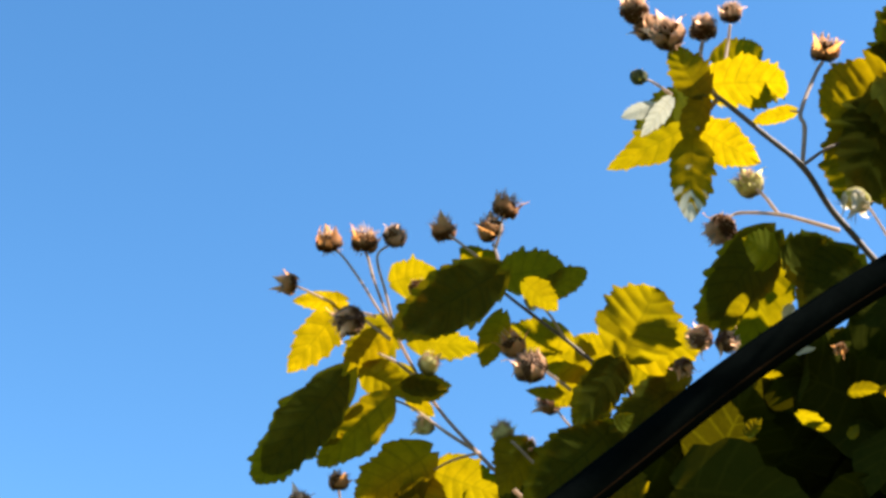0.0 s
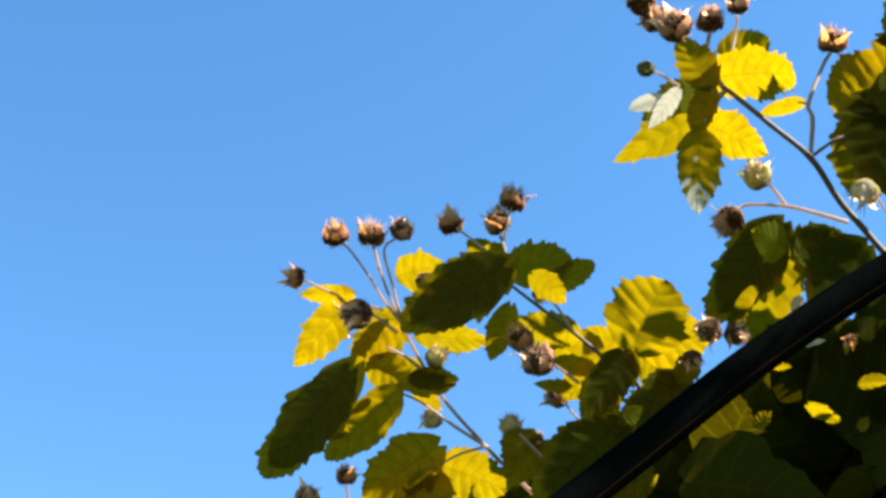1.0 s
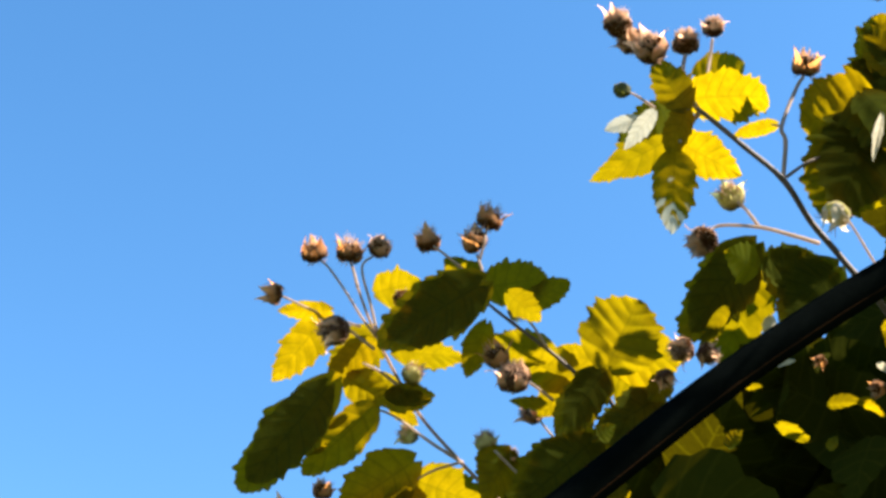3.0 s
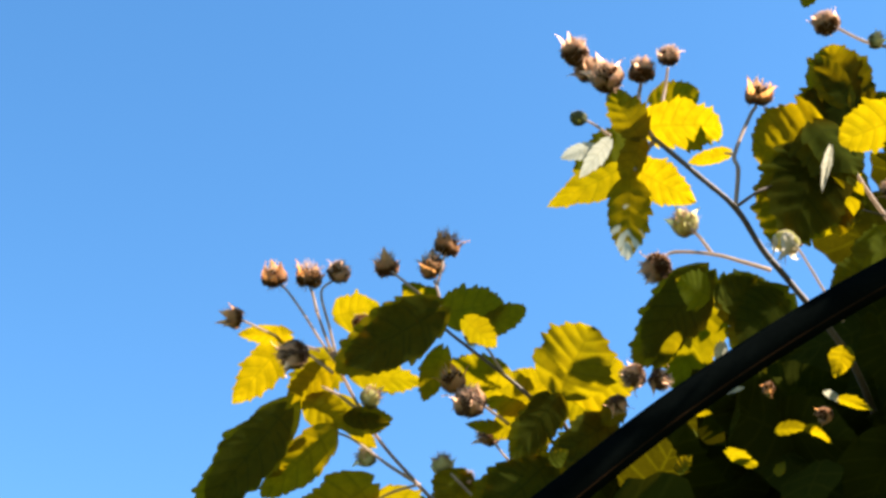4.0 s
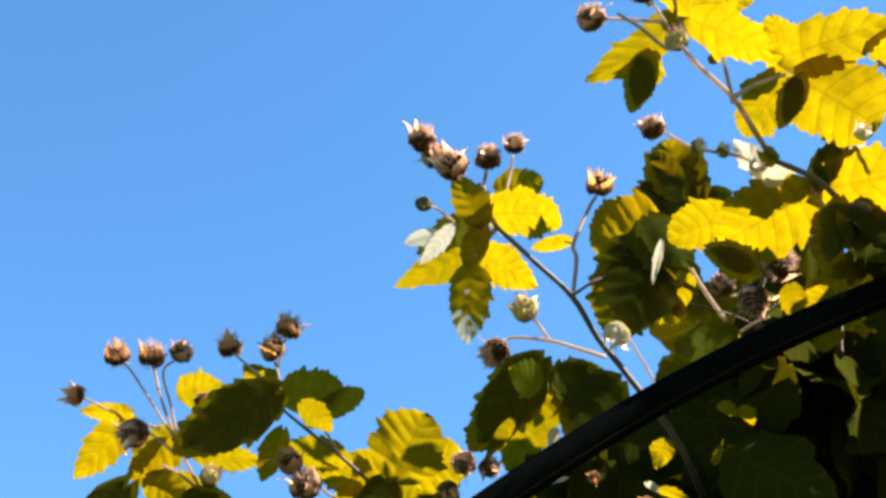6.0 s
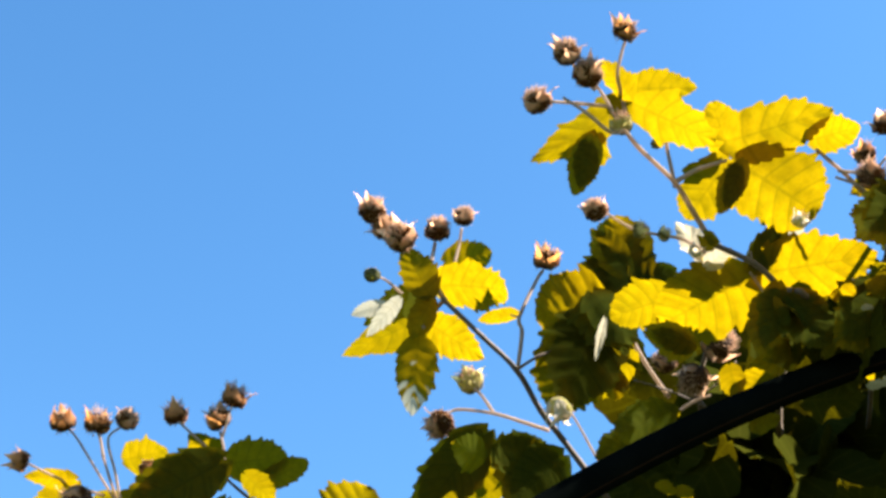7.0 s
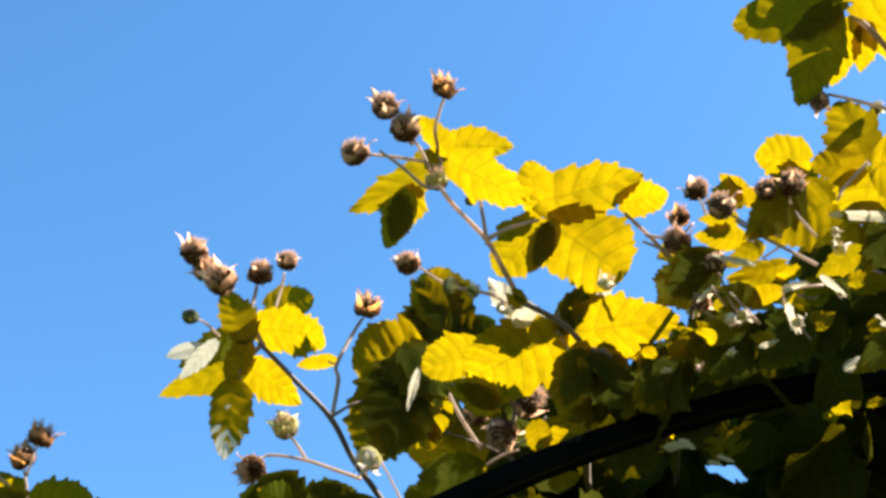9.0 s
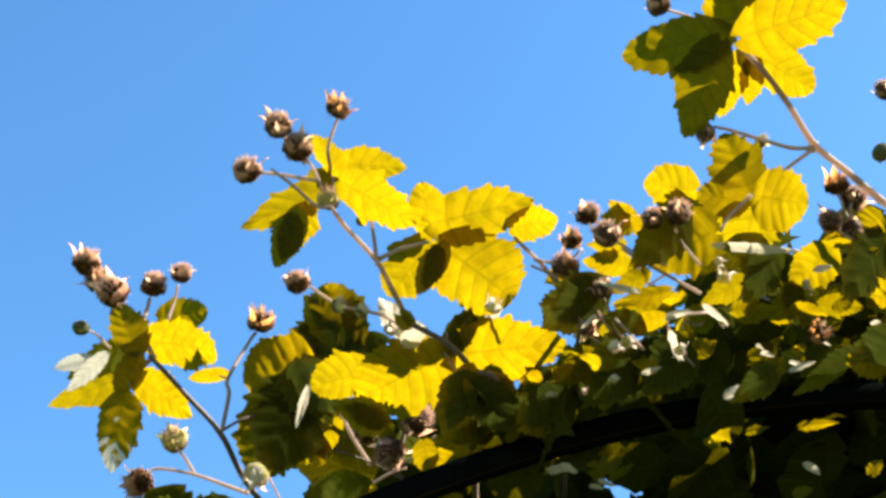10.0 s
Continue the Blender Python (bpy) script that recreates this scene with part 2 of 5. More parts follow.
def blade_mesh(name, length, width, material, seed, rows=30, cols=8, calm=1.0, ends=None, bend=0.0, fold=None):
    """A toothed, pleated leaflet: base at the origin, tip along +x, its underside towards +z.
    ends: how pointed its base and its tip are (0.3 blunt, 1 pointed); bend: the midrib's bow to +y, by its length; fold: the slope of the halves."""
    rng = random.Random(seed)
    slope, droop, twist = rng.uniform(-0.34, 0.02) * calm, rng.uniform(-0.18, 0.14) * calm, rng.uniform(-0.4, 0.4) * calm
    pleat, wavy = rng.uniform(0.015, 0.026) * (0.4 + 0.6 * calm), rng.uniform(0.03, 0.09) * calm
    slope = slope if fold is None else fold
    peak, lean = rng.uniform(0.29, 0.42), rng.uniform(-0.08, 0.08)
    phase = rng.uniform(0, 6.3)
    a, b = ends or (0.57, 0.57 * (1 - peak) / peak)
    peak = a / (a + b)
    top = peak ** a * (1 - peak) ** b
    jag = [rng.uniform(0.35, 1.5) for _ in range(64)]
    veins = rng.uniform(5.8, 7.6)
    lobe = rng.uniform(0.03, 0.10)
    swell, turn_at, beat = rng.choice((0.03, 0.06, 0.12)) * min(1, calm + 0.4), rng.uniform(0, 6.3), rng.uniform(1.4, 2.6)
    crumple, at = rng.uniform(0.02, 0.05) * width * (0.5 + 0.5 * calm), rng.uniform(0, 50)
    verts, uvs, faces = [], [], []
    for i in range(rows + 1):
        s = i / rows
        e = 1 - (1 - s) ** 1.7
        half = 0.5 * width * ((max(e, 0.004) ** a) * (max(1 - e, 0.0) ** b) / top) + 0.0004 * (1 - s)
        for j in range(cols + 1):
            c = 2 * j / cols - 1
            k = abs(c)
            side = 1 if c > 0 else -1
            y = c * half * (1 + lean * side + swell * math.sin(turn_at + 6.283 * beat * e + (0.8 if c > 0 else 0)))
            x = length * (s + (e - s) * k ** 1.15 - lobe * k * (1 - s) ** 6)
            if j in (0, cols) and 0 < i < rows:
                at_vein = s * veins * 2 + (0.5 if c > 0 else 0.0)
                saw = math.sin(2.5 * (at_vein % 1.0)) * jag[2 * int(at_vein) % 62 + (j > 0)] * (1.35 if int(at_vein) % 2 else 0.75)
                y *= 1 + 0.125 * (saw - 0.45) + 0.06 * ((s * veins + (0.25 if c > 0 else 0.0)) % 1.0 - 0.5)
                x += 0.028 * length * saw * (1 - 0.7 * s)
            z = slope * abs(y) * (1 - 0.3 * k) + droop * length * s * s + twist * y * s
            ridge = 1 - 2 * abs(math.sin(math.pi * veins * s))
            z += pleat * width * ridge * min(1.0, k * 1.6) * (1 - 0.5 * k) * (1 - 0.5 * s)
            z += wavy * width * math.sin(phase + 8 * s + (1.7 if c > 0 else 0)) * k * k
            z += crumple * noise.noise((at + x * 90, y * 90, at))
            z += 0.6 * crumple * noise.noise((at - x * 240, y * 240, at))
            x = min(x, length * 1.01)
            y += bend * length * 4 * (x / length) * (1 - x / length)
            verts.append((x, y, z))
            uvs.append((c * 0.5 + 0.5, s * veins / 7.5))
    w = cols + 1
    for i in range(rows):
        for j in range(cols):
            faces.append((i * w + j, i * w + j + 1, (i + 1) * w + j + 1, (i + 1) * w + j))
    return mesh_of(name, verts, faces, material, uvs)


def blade_pose(base, tip, roll):
    base, tip = Vector(base), Vector(tip)
    a = (tip - base).normalized()
    n = (FRONT - a * FRONT.dot(a)).normalized()
    n = Matrix.Rotation(radians(roll), 3, a) @ n
    side = n.cross(a)
    return Matrix.Translation(base) @ Matrix((a, side, n)).transposed().to_4x4(), (tip - base).length


def leaf(parent, base, tip, width, roll, material=None, label="", calm=1.0, backed=False, ends=None, bend=0.0, fold=None):
    """A leaflet; backed: an extra leaflet is added close behind it, towards the sun, to shade it."""
    m, length = blade_pose(base, tip, roll)
    count = len(bpy.data.objects)
    rows = 52 if width > 0.018 else 36
    ob = part("leaf", blade_mesh("leaf", length, width, material or LEAF, count, rows, 8, calm, ends, bend, fold), parent, m, label)
    # the added blade is mostly hidden; it keeps sun off this leaflet
    if backed:
        behind = blade_mesh("leaf", length * 0.96, width * 0.93, material or LEAF, count + 5, 30, 6, calm, ends, bend, fold)
        part("leaf", behind, parent, Matrix.Translation(SUN_WAY * 0.004) @ m)
    return ob


# ---- buds ----
def berry_mesh(name, material, bumps=30, rough=0.16, long=1.0, seed=0, level=3):
    """A round berry of unit diameter with small swellings, its top towards +z."""
    rng = random.Random(seed)
    bm = bmesh.new()
    bmesh.ops.create_icosphere(bm, subdivisions=level, radius=0.5)
    seeds = []
    for k in range(bumps):
        z = 1 - 2 * (k + 0.5) / bumps
        a = k * 2.39996 + rng.uniform(-0.2, 0.2)
        r = math.sqrt(1 - z * z)
        seeds.append(Vector((r * math.cos(a), r * math.sin(a), z)))
    for v in bm.verts:
        d = v.co.normalized()
        near = max(d.dot(s) for s in seeds)
        swell = max(0.0, 1 - (1 - near) * bumps * 0.42)
        v.co *= 1 + rough * (math.sqrt(swell) - 0.6) + rng.uniform(-0.02, 0.02)
        v.co.z *= long
    me = bpy.data.meshes.new(name)
    bm.to_mesh(me)
    bm.free()
    me.materials.append(material)
    me.polygons.foreach_set("use_smooth", [True] * len(me.polygons))
    return me


def sepal_mesh(name, material, start, top, width, spike, flare, seed):
    """A pointed sepal on a calyx of unit diameter: it hugs the ball from the polar angle start up to top, then runs out into a spike."""
    rng = random.Random(seed)
    verts, faces, uvs = [], [], []
    rows, cols = 10, 4
    hug = 6
    wob = rng.uniform(-0.25, 0.25)
    x = z = 0.0
    for i in range(rows + 1):
        if i <= hug:
            p = start + (top - start) * i / hug
            x, z = 0.54 * math.sin(p), 0.54 * math.cos(p)
            angle = math.pi / 2 - p + math.pi / 2
            half = 0.5 * width * (0.55 + 0.45 * math.sin(math.pi * (0.15 + 0.6 * i / hug)))
            last = (math.atan2(-math.sin(p) * (top - start), math.cos(p) * (top - start)))
        else:
            k = (i - hug) / (rows - hug)
            turn = last + (flare - last) * k
            x += math.cos(turn) * spike / (rows - hug)
            z += math.sin(turn) * spike / (rows - hug)
            half = 0.5 * width * 0.75 * (1 - k) ** 1.2 + 0.006
        for j in range(cols + 1):
            c = 2 * j / cols - 1
            y = c * half + wob * width * (i / rows) ** 2
            pull = 1 - 0.30 * c * c * half / 0.3
            verts.append((x * pull + rng.uniform(-0.02, 0.02), y + rng.uniform(-0.012, 0.012), z + rng.uniform(-0.02, 0.02)))
            uvs.append((c * 0.5 + 0.5, i / rows))
    w = cols + 1
    for i in range(rows):
        for j in range(cols):
            faces.append((i * w + j, i * w + j + 1, (i + 1) * w + j + 1, (i + 1) * w + j))
    return mesh_of(name, verts, faces, material, uvs)


def bristle_mesh(name, material, count, reach, crown, seed):
    """Fine hairs round a berry of unit diameter; crown: how many of them stand on its top."""
    rng = random.Random(seed)
    verts, faces = [], []
    for k in range(count):
        z = rng.uniform(0.55, 1.0) if k < crown else rng.uniform(-0.9, 0.8)
        a = rng.uniform(0, 6.283)
        r = math.sqrt(max(0.0, 1 - z * z))
        d = Vector((r * math.cos(a), r * math.sin(a), z))
        side = d.orthogonal().normalized()
        other = d.cross(side)
        foot, long = d * 0.47, reach * rng.uniform(0.5, 1.3) * (1.8 if k < crown else 1.0)
        bend = Vector((rng.uniform(-1, 1), rng.uniform(-1, 1), rng.uniform(-0.3, 1))) * 0.35
        mid, end = foot + d * long * 0.55 + bend * long * 0.3, foot + (d + bend) * long
        thick = 0.028 if k < crown else 0.019
        n = len(verts)
        for q, t in ((foot, thick), (mid, thick * 0.7)):
            verts += [q + side * t, q - side * t * 0.5 + other * t * 0.86, q - side * t * 0.5 - other * t * 0.86]
        verts.append(end)
        for i in range(3):
            j = (i + 1) % 3
            faces += [(n + i, n + j, n + 3 + j, n + 3 + i), (n + 3 + i, n + 3 + j, n + 6)]
    return mesh_of(name, verts, faces, material)


KINDS = {  # core and sepal materials, bumps, core size, polar start and top, sepal width, spike, flare (degrees), hairs, crown hairs, core length
    "r": (CALYX, SEPAL, 26, 0.86, 104, 70, 0.66, 0.50, 70, 260, 120, 0.90),
    "f": (BERRY, SEPAL, 34, 0.86, 128, 84, 0.50, 0.50, 30, 220, 90, 0.98),
    "o": (CALYX, SEPAL_RUST, 24, 0.80, 116, 76, 0.80, 0.60, 80, 120, 30, 0.78),
    "p": (CALYX_PALE, SEPAL_PALE, 18, 0.72, 130, 74, 0.72, 0.50, 70, 120, 40, 0.85),
    "g": (SEPAL_GREEN, SEPAL_GREEN, 12, 0.80, 140, 50, 0.50, 0.22, 100, 50, 2, 1.25),
    "w": (CALYX_PALE, PETAL, 16, 0.50, 100, 62, 0.62, 0.75, 25, 30, 16, 0.8),
}
MADE = {}
for key, (core, leafy, bumps, size, start, top, wide, spike, flare, hairs, crown, tall) in KINDS.items():
    MADE[key] = [berry_mesh("bud", core, bumps, 0.20 if key == "f" else 0.16, tall, 7 + k) for k in range(3)]
    MADE[key + "sepal"] = [sepal_mesh("sepal", leafy, radians(start + d), radians(top + d), wide, spike * f, radians(flare + e * (0.4 if key == "o" else 0.8)), k)
                           for k, (f, d, e) in enumerate(((0.9, 0, 0), (0.7, 8, 40), (1.2, -6, -35), (0.6, 4, 60), (0.9, -6, -60), (1.0, 0, 75), (0.8, 10, -100)))]
    MADE[key + "hair"] = [bristle_mesh("bristles", HAIR, hairs, 0.12 if key in "rf" else 0.17, crown, 5 + k) for k in range(2)]
BUD_LABELS = {"r": "brown hairy calyx with pinkish pointed sepals", "f": "dark unripe berry with folded-back sepals", "o": "open calyx with rust-orange sepal tips",
              "p": "pale green opening bud", "g": "small closed green bud", "w": "withered white flower"}


def bud(parent, at, way, size, kind):
    rng = random.Random(len(bpy.data.objects))
    core_size = KINDS[kind][3]
    turn = Vector(way).to_track_quat("Z", "Y").to_matrix().to_4x4()
    m = Matrix.Translation(at) @ turn @ Matrix.Rotation(rng.uniform(0, 6.28), 4, "Z") @ Matrix.Scale(size * core_size * rng.uniform(0.92, 1.04), 4)
    ob = part("bud", rng.choice(MADE[kind]), parent, m, BUD_LABELS[kind])
    for k in range(5):
        s = new("sepal", rng.choice(MADE[kind + "sepal"]))
        s.parent = ob
        a = 2 * math.pi * (k + rng.uniform(-0.2, 0.2)) / 5
        s.matrix_basis = Matrix.Rotation(a, 4, "Z") @ Matrix.Rotation(rng.uniform(-0.35, 0.55), 4, "Y") @ Matrix.Scale(rng.uniform(0.96, 1.16), 4)
    h = new("bristles", rng.choice(MADE[kind + "hair"]))
    h.parent = ob
    tagged(h, kind="stuff")
    return ob


# ---- ground ----
def lawn():
    verts, faces = [], []
    rings = (0.0, 1.5, 3, 6, 12, 25, 60, 150, 400, 1200)
    sides = 36
    for i, r in enumerate(rings):
        for k in range(sides):
            a = 2 * math.pi * k / sides
            verts.append((r * math.cos(a), r * math.sin(a), 0.04 * noise.noise((r * math.cos(a) * 0.3, r * math.sin(a) * 0.3, 0)) - 0.03))
    for i in range(len(rings) - 1):
        for k in range(sides):
            a, b = i * sides + k, i * sides + (k + 1) % sides
            faces.append((a, a + sides, b + sides, b))
    return tagged(new("ground", mesh_of("ground", verts, faces, SOIL)), "green garden lawn under the raspberry hedge", "ground", kind="structure")


lawn()

# ---- canes ----
cane_b1 = thing("raspberry_cane", (0.2621, 1.5429, -0.0200), "arching raspberry cane with toothed leaves and dried-petal buds", "raspberry cane", "canes of the hedge")
stem(cane_b1, [(0.2621, 1.5429, -0.0200), (0.2321, 1.4129, 1.1264), (0.1900, 1.1246, 1.8520), (0.0683, 0.8927, 1.8490), (0.0130, 0.8160, 1.8872)], 0.0016, 0.0012, "stem", STEM, 9)
stem(cane_b1, [(0.0130, 0.8160, 1.8872), (-0.0189, 0.7985, 1.9122), (-0.0418, 0.7847, 1.9319), (-0.0601, 0.7722, 1.9498), (-0.0768, 0.7552, 1.9740), (-0.0873, 0.7417, 1.9932), (-0.0934, 0.7319, 2.0073)], 0.0012, 0.0007, "stem", STEM_SUNLIT, 9, "upper cane, sunlight put into its paler bark")
stem(cane_b1, [(-0.0934, 0.7319, 2.0073), (-0.0961, 0.7293, 2.0175), (-0.0978, 0.7230, 2.0200)], 0.0009, 0.0007)
stem(cane_b1, [(-0.0813, 0.7498, 1.9817), (-0.0865, 0.7394, 2.0009), (-0.0905, 0.7214, 2.0132), (-0.0838, 0.7217, 2.0219)], 0.0009, 0.0006)
stem(cane_b1, [(-0.0840, 0.7498, 1.9862), (-0.0926, 0.7458, 1.9977), (-0.0994, 0.7318, 2.0036), (-0.1096, 0.7270, 2.0173), (-0.1152, 0.7250, 2.0217)], 0.0008, 0.0006)
stem(cane_b1, [(-0.0921, 0.7444, 1.9895), (-0.1129, 0.7450, 1.9974), (-0.1291, 0.7351, 2.0006), (-0.1365, 0.7343, 2.0039)], 0.0009, 0.0006)
stem(cane_b1, [(-0.0841, 0.7478, 1.9769), (-0.0968, 0.7457, 1.9867), (-0.1032, 0.7406, 1.9872)], 0.0009, 0.0006)
stem(cane_b1, [(-0.0373, 0.7874, 1.9280), (-0.0541, 0.7786, 1.9357), (-0.0723, 0.7693, 1.9459), (-0.0850, 0.7702, 1.9525)], 0.0011, 0.0006)
stem(cane_b1, [(-0.0603, 0.7801, 1.9384), (-0.0634, 0.7793, 1.9396)], 0.0007, 0.0006)
stem(cane_b1, [(-0.0693, 0.7642, 1.9613), (-0.0817, 0.7601, 1.9698), (-0.0908, 0.7560, 1.9729)], 0.0011, 0.0006)
stem(cane_b1, [(-0.0357, 0.7874, 1.9280), (-0.0512, 0.7870, 1.9228), (-0.0613, 0.7930, 1.9201)], 0.0009, 0.0006)
stem(cane_b1, [(-0.1016, 0.8157, 1.8876), (-0.1126, 0.8096, 1.9051), (-0.1137, 0.7992, 1.9112)], 0.0008, 0.0006)
bud(cane_b1, (-0.1395, 0.7339, 2.0044), (-0.91, -0.40, -0.03), 0.0136, "o")
bud(cane_b1, (-0.1176, 0.7247, 2.0252), (-0.28, -0.66, 0.70), 0.0156, "o")
bud(cane_b1, (-0.0977, 0.7209, 2.0231), (0.00, -0.76, 0.65), 0.0180, "o")
bud(cane_b1, (-0.0816, 0.7196, 2.0249), (0.60, -0.54, 0.59), 0.0143, "r")
bud(cane_b1, (-0.1052, 0.7381, 1.9832), (-0.95, 0.05, -0.30), 0.0190, "f")
bud(cane_b1, (-0.0665, 0.7787, 1.9404), (-0.77, -0.63, -0.13), 0.0136, "p")
bud(cane_b1, (-0.1132, 0.7926, 1.9130), (0.09, -0.87, 0.48), 0.0136, "o")
bud(cane_b1, (-0.0694, 0.7463, 2.0096), (0.00, 0.62, -0.79), 0.0126, "o")
bud(cane_b1, (-0.0635, 0.7597, 1.9675), (0.50, -0.78, 0.38), 0.0149, "p")
bud(cane_b1, (-0.1351, 0.7996, 1.9030), (0.00, -0.81, 0.59), 0.0142, "r")
leaf(cane_b1, (-0.1092, 0.7450, 1.9517), (-0.1524, 0.7557, 1.8959), 0.0296, 0, ends=(0.5, 0.58), fold=0.05, backed=True, calm=0.35)
leaf(cane_b1, (-0.0833, 0.7583, 1.9477), (-0.1230, 0.7746, 1.9142), 0.0242, 0, ends=(0.53, 0.72), calm=0.35)
leaf(cane_b1, (-0.0981, 0.7513, 1.9371), (-0.1109, 0.7602, 1.9325), 0.0045, -4, calm=1.2, ends=(0.58, 0.84))
leaf(cane_b1, (-0.1096, 0.7624, 1.9261), (-0.1217, 0.7695, 1.9231), 0.0050, -4, calm=1.2, ends=(0.58, 0.84))
leaf(cane_b1, (-0.1144, 0.7624, 2.0067), (-0.1471, 0.7911, 1.9805), 0.0224, 0, ends=(0.53, 0.92), calm=0.5)
leaf(cane_b1, (-0.1087, 0.7413, 1.9980), (-0.1391, 0.7471, 2.0021), 0.0112, -12, ends=(0.58, 0.84), calm=0.5)
leaf(cane_b1, (-0.0865, 0.7591, 2.0212), (-0.0596, 0.7480, 2.0219), 0.0218, 12, ends=(0.5, 0.67), calm=0.5)
leaf(cane_b1, (-0.0866, 0.7693, 2.0031), (-0.1113, 0.7919, 1.9783), 0.0273, 4, ends=(0.53, 0.72), calm=0.5)
leaf(cane_b1, (-0.0853, 0.7581, 1.9886), (-0.1125, 0.7735, 1.9726), 0.0180, 0, ends=(0.58, 0.84), calm=0.5)
leaf(cane_b1, (-0.0701, 0.7950, 1.9780), (-0.1014, 0.7931, 1.9863), 0.0140, -12, ends=(0.58, 0.84), calm=0.5)
leaf(cane_b1, (-0.0806, 0.7615, 1.9529), (-0.0525, 0.7665, 1.9548), 0.0133, -12, ends=(0.58, 0.84), fold=0.05, backed=True, calm=0.35)
leaf(cane_b1, (-0.0786, 0.7899, 1.9688), (-0.0621, 0.7978, 1.9556), 0.0104, 16, ends=(0.58, 0.84), calm=0.5)
leaf(cane_b1, (-0.1011, 0.7680, 1.9710), (-0.0746, 0.7771, 1.9580), 0.0204, -12)
leaf(cane_b1, (-0.0629, 0.7862, 1.9277), (-0.1047, 0.8005, 1.9037), 0.0320, 0, ends=(0.5, 0.72), calm=0.35)
leaf(cane_b1, (-0.0634, 0.8036, 1.9219), (-0.1088, 0.8217, 1.9101), 0.0203, -4, ends=(0.58, 0.84), calm=0.5)
leaf(cane_b1, (-0.0617, 0.8009, 1.9226), (-0.0256, 0.8075, 1.9111), 0.0324, 16, ends=(0.48, 0.72), calm=0.5)
leaf(cane_b1, (-0.0671, 0.7984, 1.9199), (-0.0715, 0.8053, 1.8896), 0.0256, -4)
leaf(cane_b1, (-0.0748, 0.7624, 1.9842), (-0.0344, 0.7589, 1.9772), 0.0175, 16, ends=(0.58, 0.84), calm=0.5)

cane_b2 = thing("raspberry_cane", (0.2937, 1.4799, -0.0200), "raspberry cane with broad toothed leaves and hairy buds", "raspberry cane", "canes of the hedge")
stem(cane_b2, [(0.2937, 1.4799, -0.0200), (0.2037, 1.3499, 1.1581), (0.1437, 1.0899, 1.8702), (0.0637, 0.8599, 1.9402), (0.0459, 0.7546, 1.9436), (0.0287, 0.7456, 1.9565), (0.0108, 0.7368, 1.9691), (-0.0071, 0.7288, 1.9804), (-0.0230, 0.7213, 1.9912), (-0.0250, 0.7174, 1.9967)], 0.0017, 0.0007, "stem", STEM, 9)
stem(cane_b2, [(-0.0242, 0.7238, 1.9953), (-0.0243, 0.7116, 2.0036), (-0.0272, 0.7106, 2.0141)], 0.0009, 0.0007)
stem(cane_b2, [(-0.0235, 0.7212, 1.9991), (-0.0369, 0.7102, 2.0065), (-0.0467, 0.7084, 2.0147), (-0.0506, 0.7078, 2.0180)], 0.0009, 0.0006)
stem(cane_b2, [(-0.0261, 0.7133, 2.0104), (-0.0232, 0.7029, 2.0159), (-0.0216, 0.7029, 2.0253)], 0.0008, 0.0006)
stem(cane_b2, [(0.0108, 0.7368, 1.9691), (0.0033, 0.7269, 1.9772), (-0.0055, 0.7237, 1.9878)], 0.0009, 0.0006)
stem(cane_b2, [(0.0133, 0.7485, 1.9446), (0.0013, 0.7401, 1.9503), (-0.0061, 0.7406, 1.9559)], 0.0009, 0.0006)
stem(cane_b2, [(0.0279, 0.7675, 1.9174), (0.0144, 0.7592, 1.9266), (0.0056, 0.7545, 1.9360)], 0.0009, 0.0006)
stem(cane_b2, [(0.0241, 0.7393, 1.9548), (0.0329, 0.7391, 1.9577), (0.0433, 0.7355, 1.9603)], 0.0006, 0.0005)
stem(cane_b2, [(0.0156, 0.7761, 1.9052), (-0.0024, 0.7690, 1.9084), (-0.0186, 0.7639, 1.9227)], 0.0009, 0.0007)
bud(cane_b2, (-0.0545, 0.7246, 2.0325), (-0.19, -0.44, 0.88), 0.0162, "o")
bud(cane_b2, (-0.0284, 0.7063, 2.0203), (-0.31, -0.70, 0.65), 0.0176, "o")
bud(cane_b2, (-0.0206, 0.7035, 2.0320), (0.29, -0.51, 0.81), 0.0175, "o")
bud(cane_b2, (-0.0078, 0.7301, 1.9480), (-0.43, -0.72, 0.55), 0.0189, "f")
bud(cane_b2, (-0.0171, 0.7349, 1.9641), (-0.35, -0.62, 0.71), 0.0162, "o")
bud(cane_b2, (0.0046, 0.8185, 1.9752), (-0.81, -0.58, 0.02), 0.0151, "r")
bud(cane_b2, (-0.0056, 0.7246, 1.9865), (0.22, 0.48, -0.85), 0.0121, "p")
bud(cane_b2, (-0.0232, 0.7731, 1.9325), (-0.22, -0.50, 0.84), 0.0147, "p")
bud(cane_b2, (-0.0111, 0.7740, 1.9237), (0.36, -0.74, 0.57), 0.0122, "f")
leaf(cane_b2, (-0.0261, 0.7061, 1.9907), (-0.0790, 0.7105, 1.9565), 0.0331, 8, ends=(0.5, 0.72), fold=0.05, backed=True, calm=0.35)
leaf(cane_b2, (-0.0257, 0.7216, 2.0009), (-0.0455, 0.7128, 2.0122), 0.0173, -20, ends=(0.58, 0.84), calm=0.5)
leaf(cane_b2, (-0.0222, 0.7330, 1.9835), (-0.0336, 0.7490, 1.9593), 0.0151, 0, ends=(0.58, 0.84), calm=0.35)
leaf(cane_b2, (-0.0235, 0.7205, 1.9987), (0.0110, 0.7206, 2.0055), 0.0240, -4, ends=(0.48, 0.67), calm=0.35)
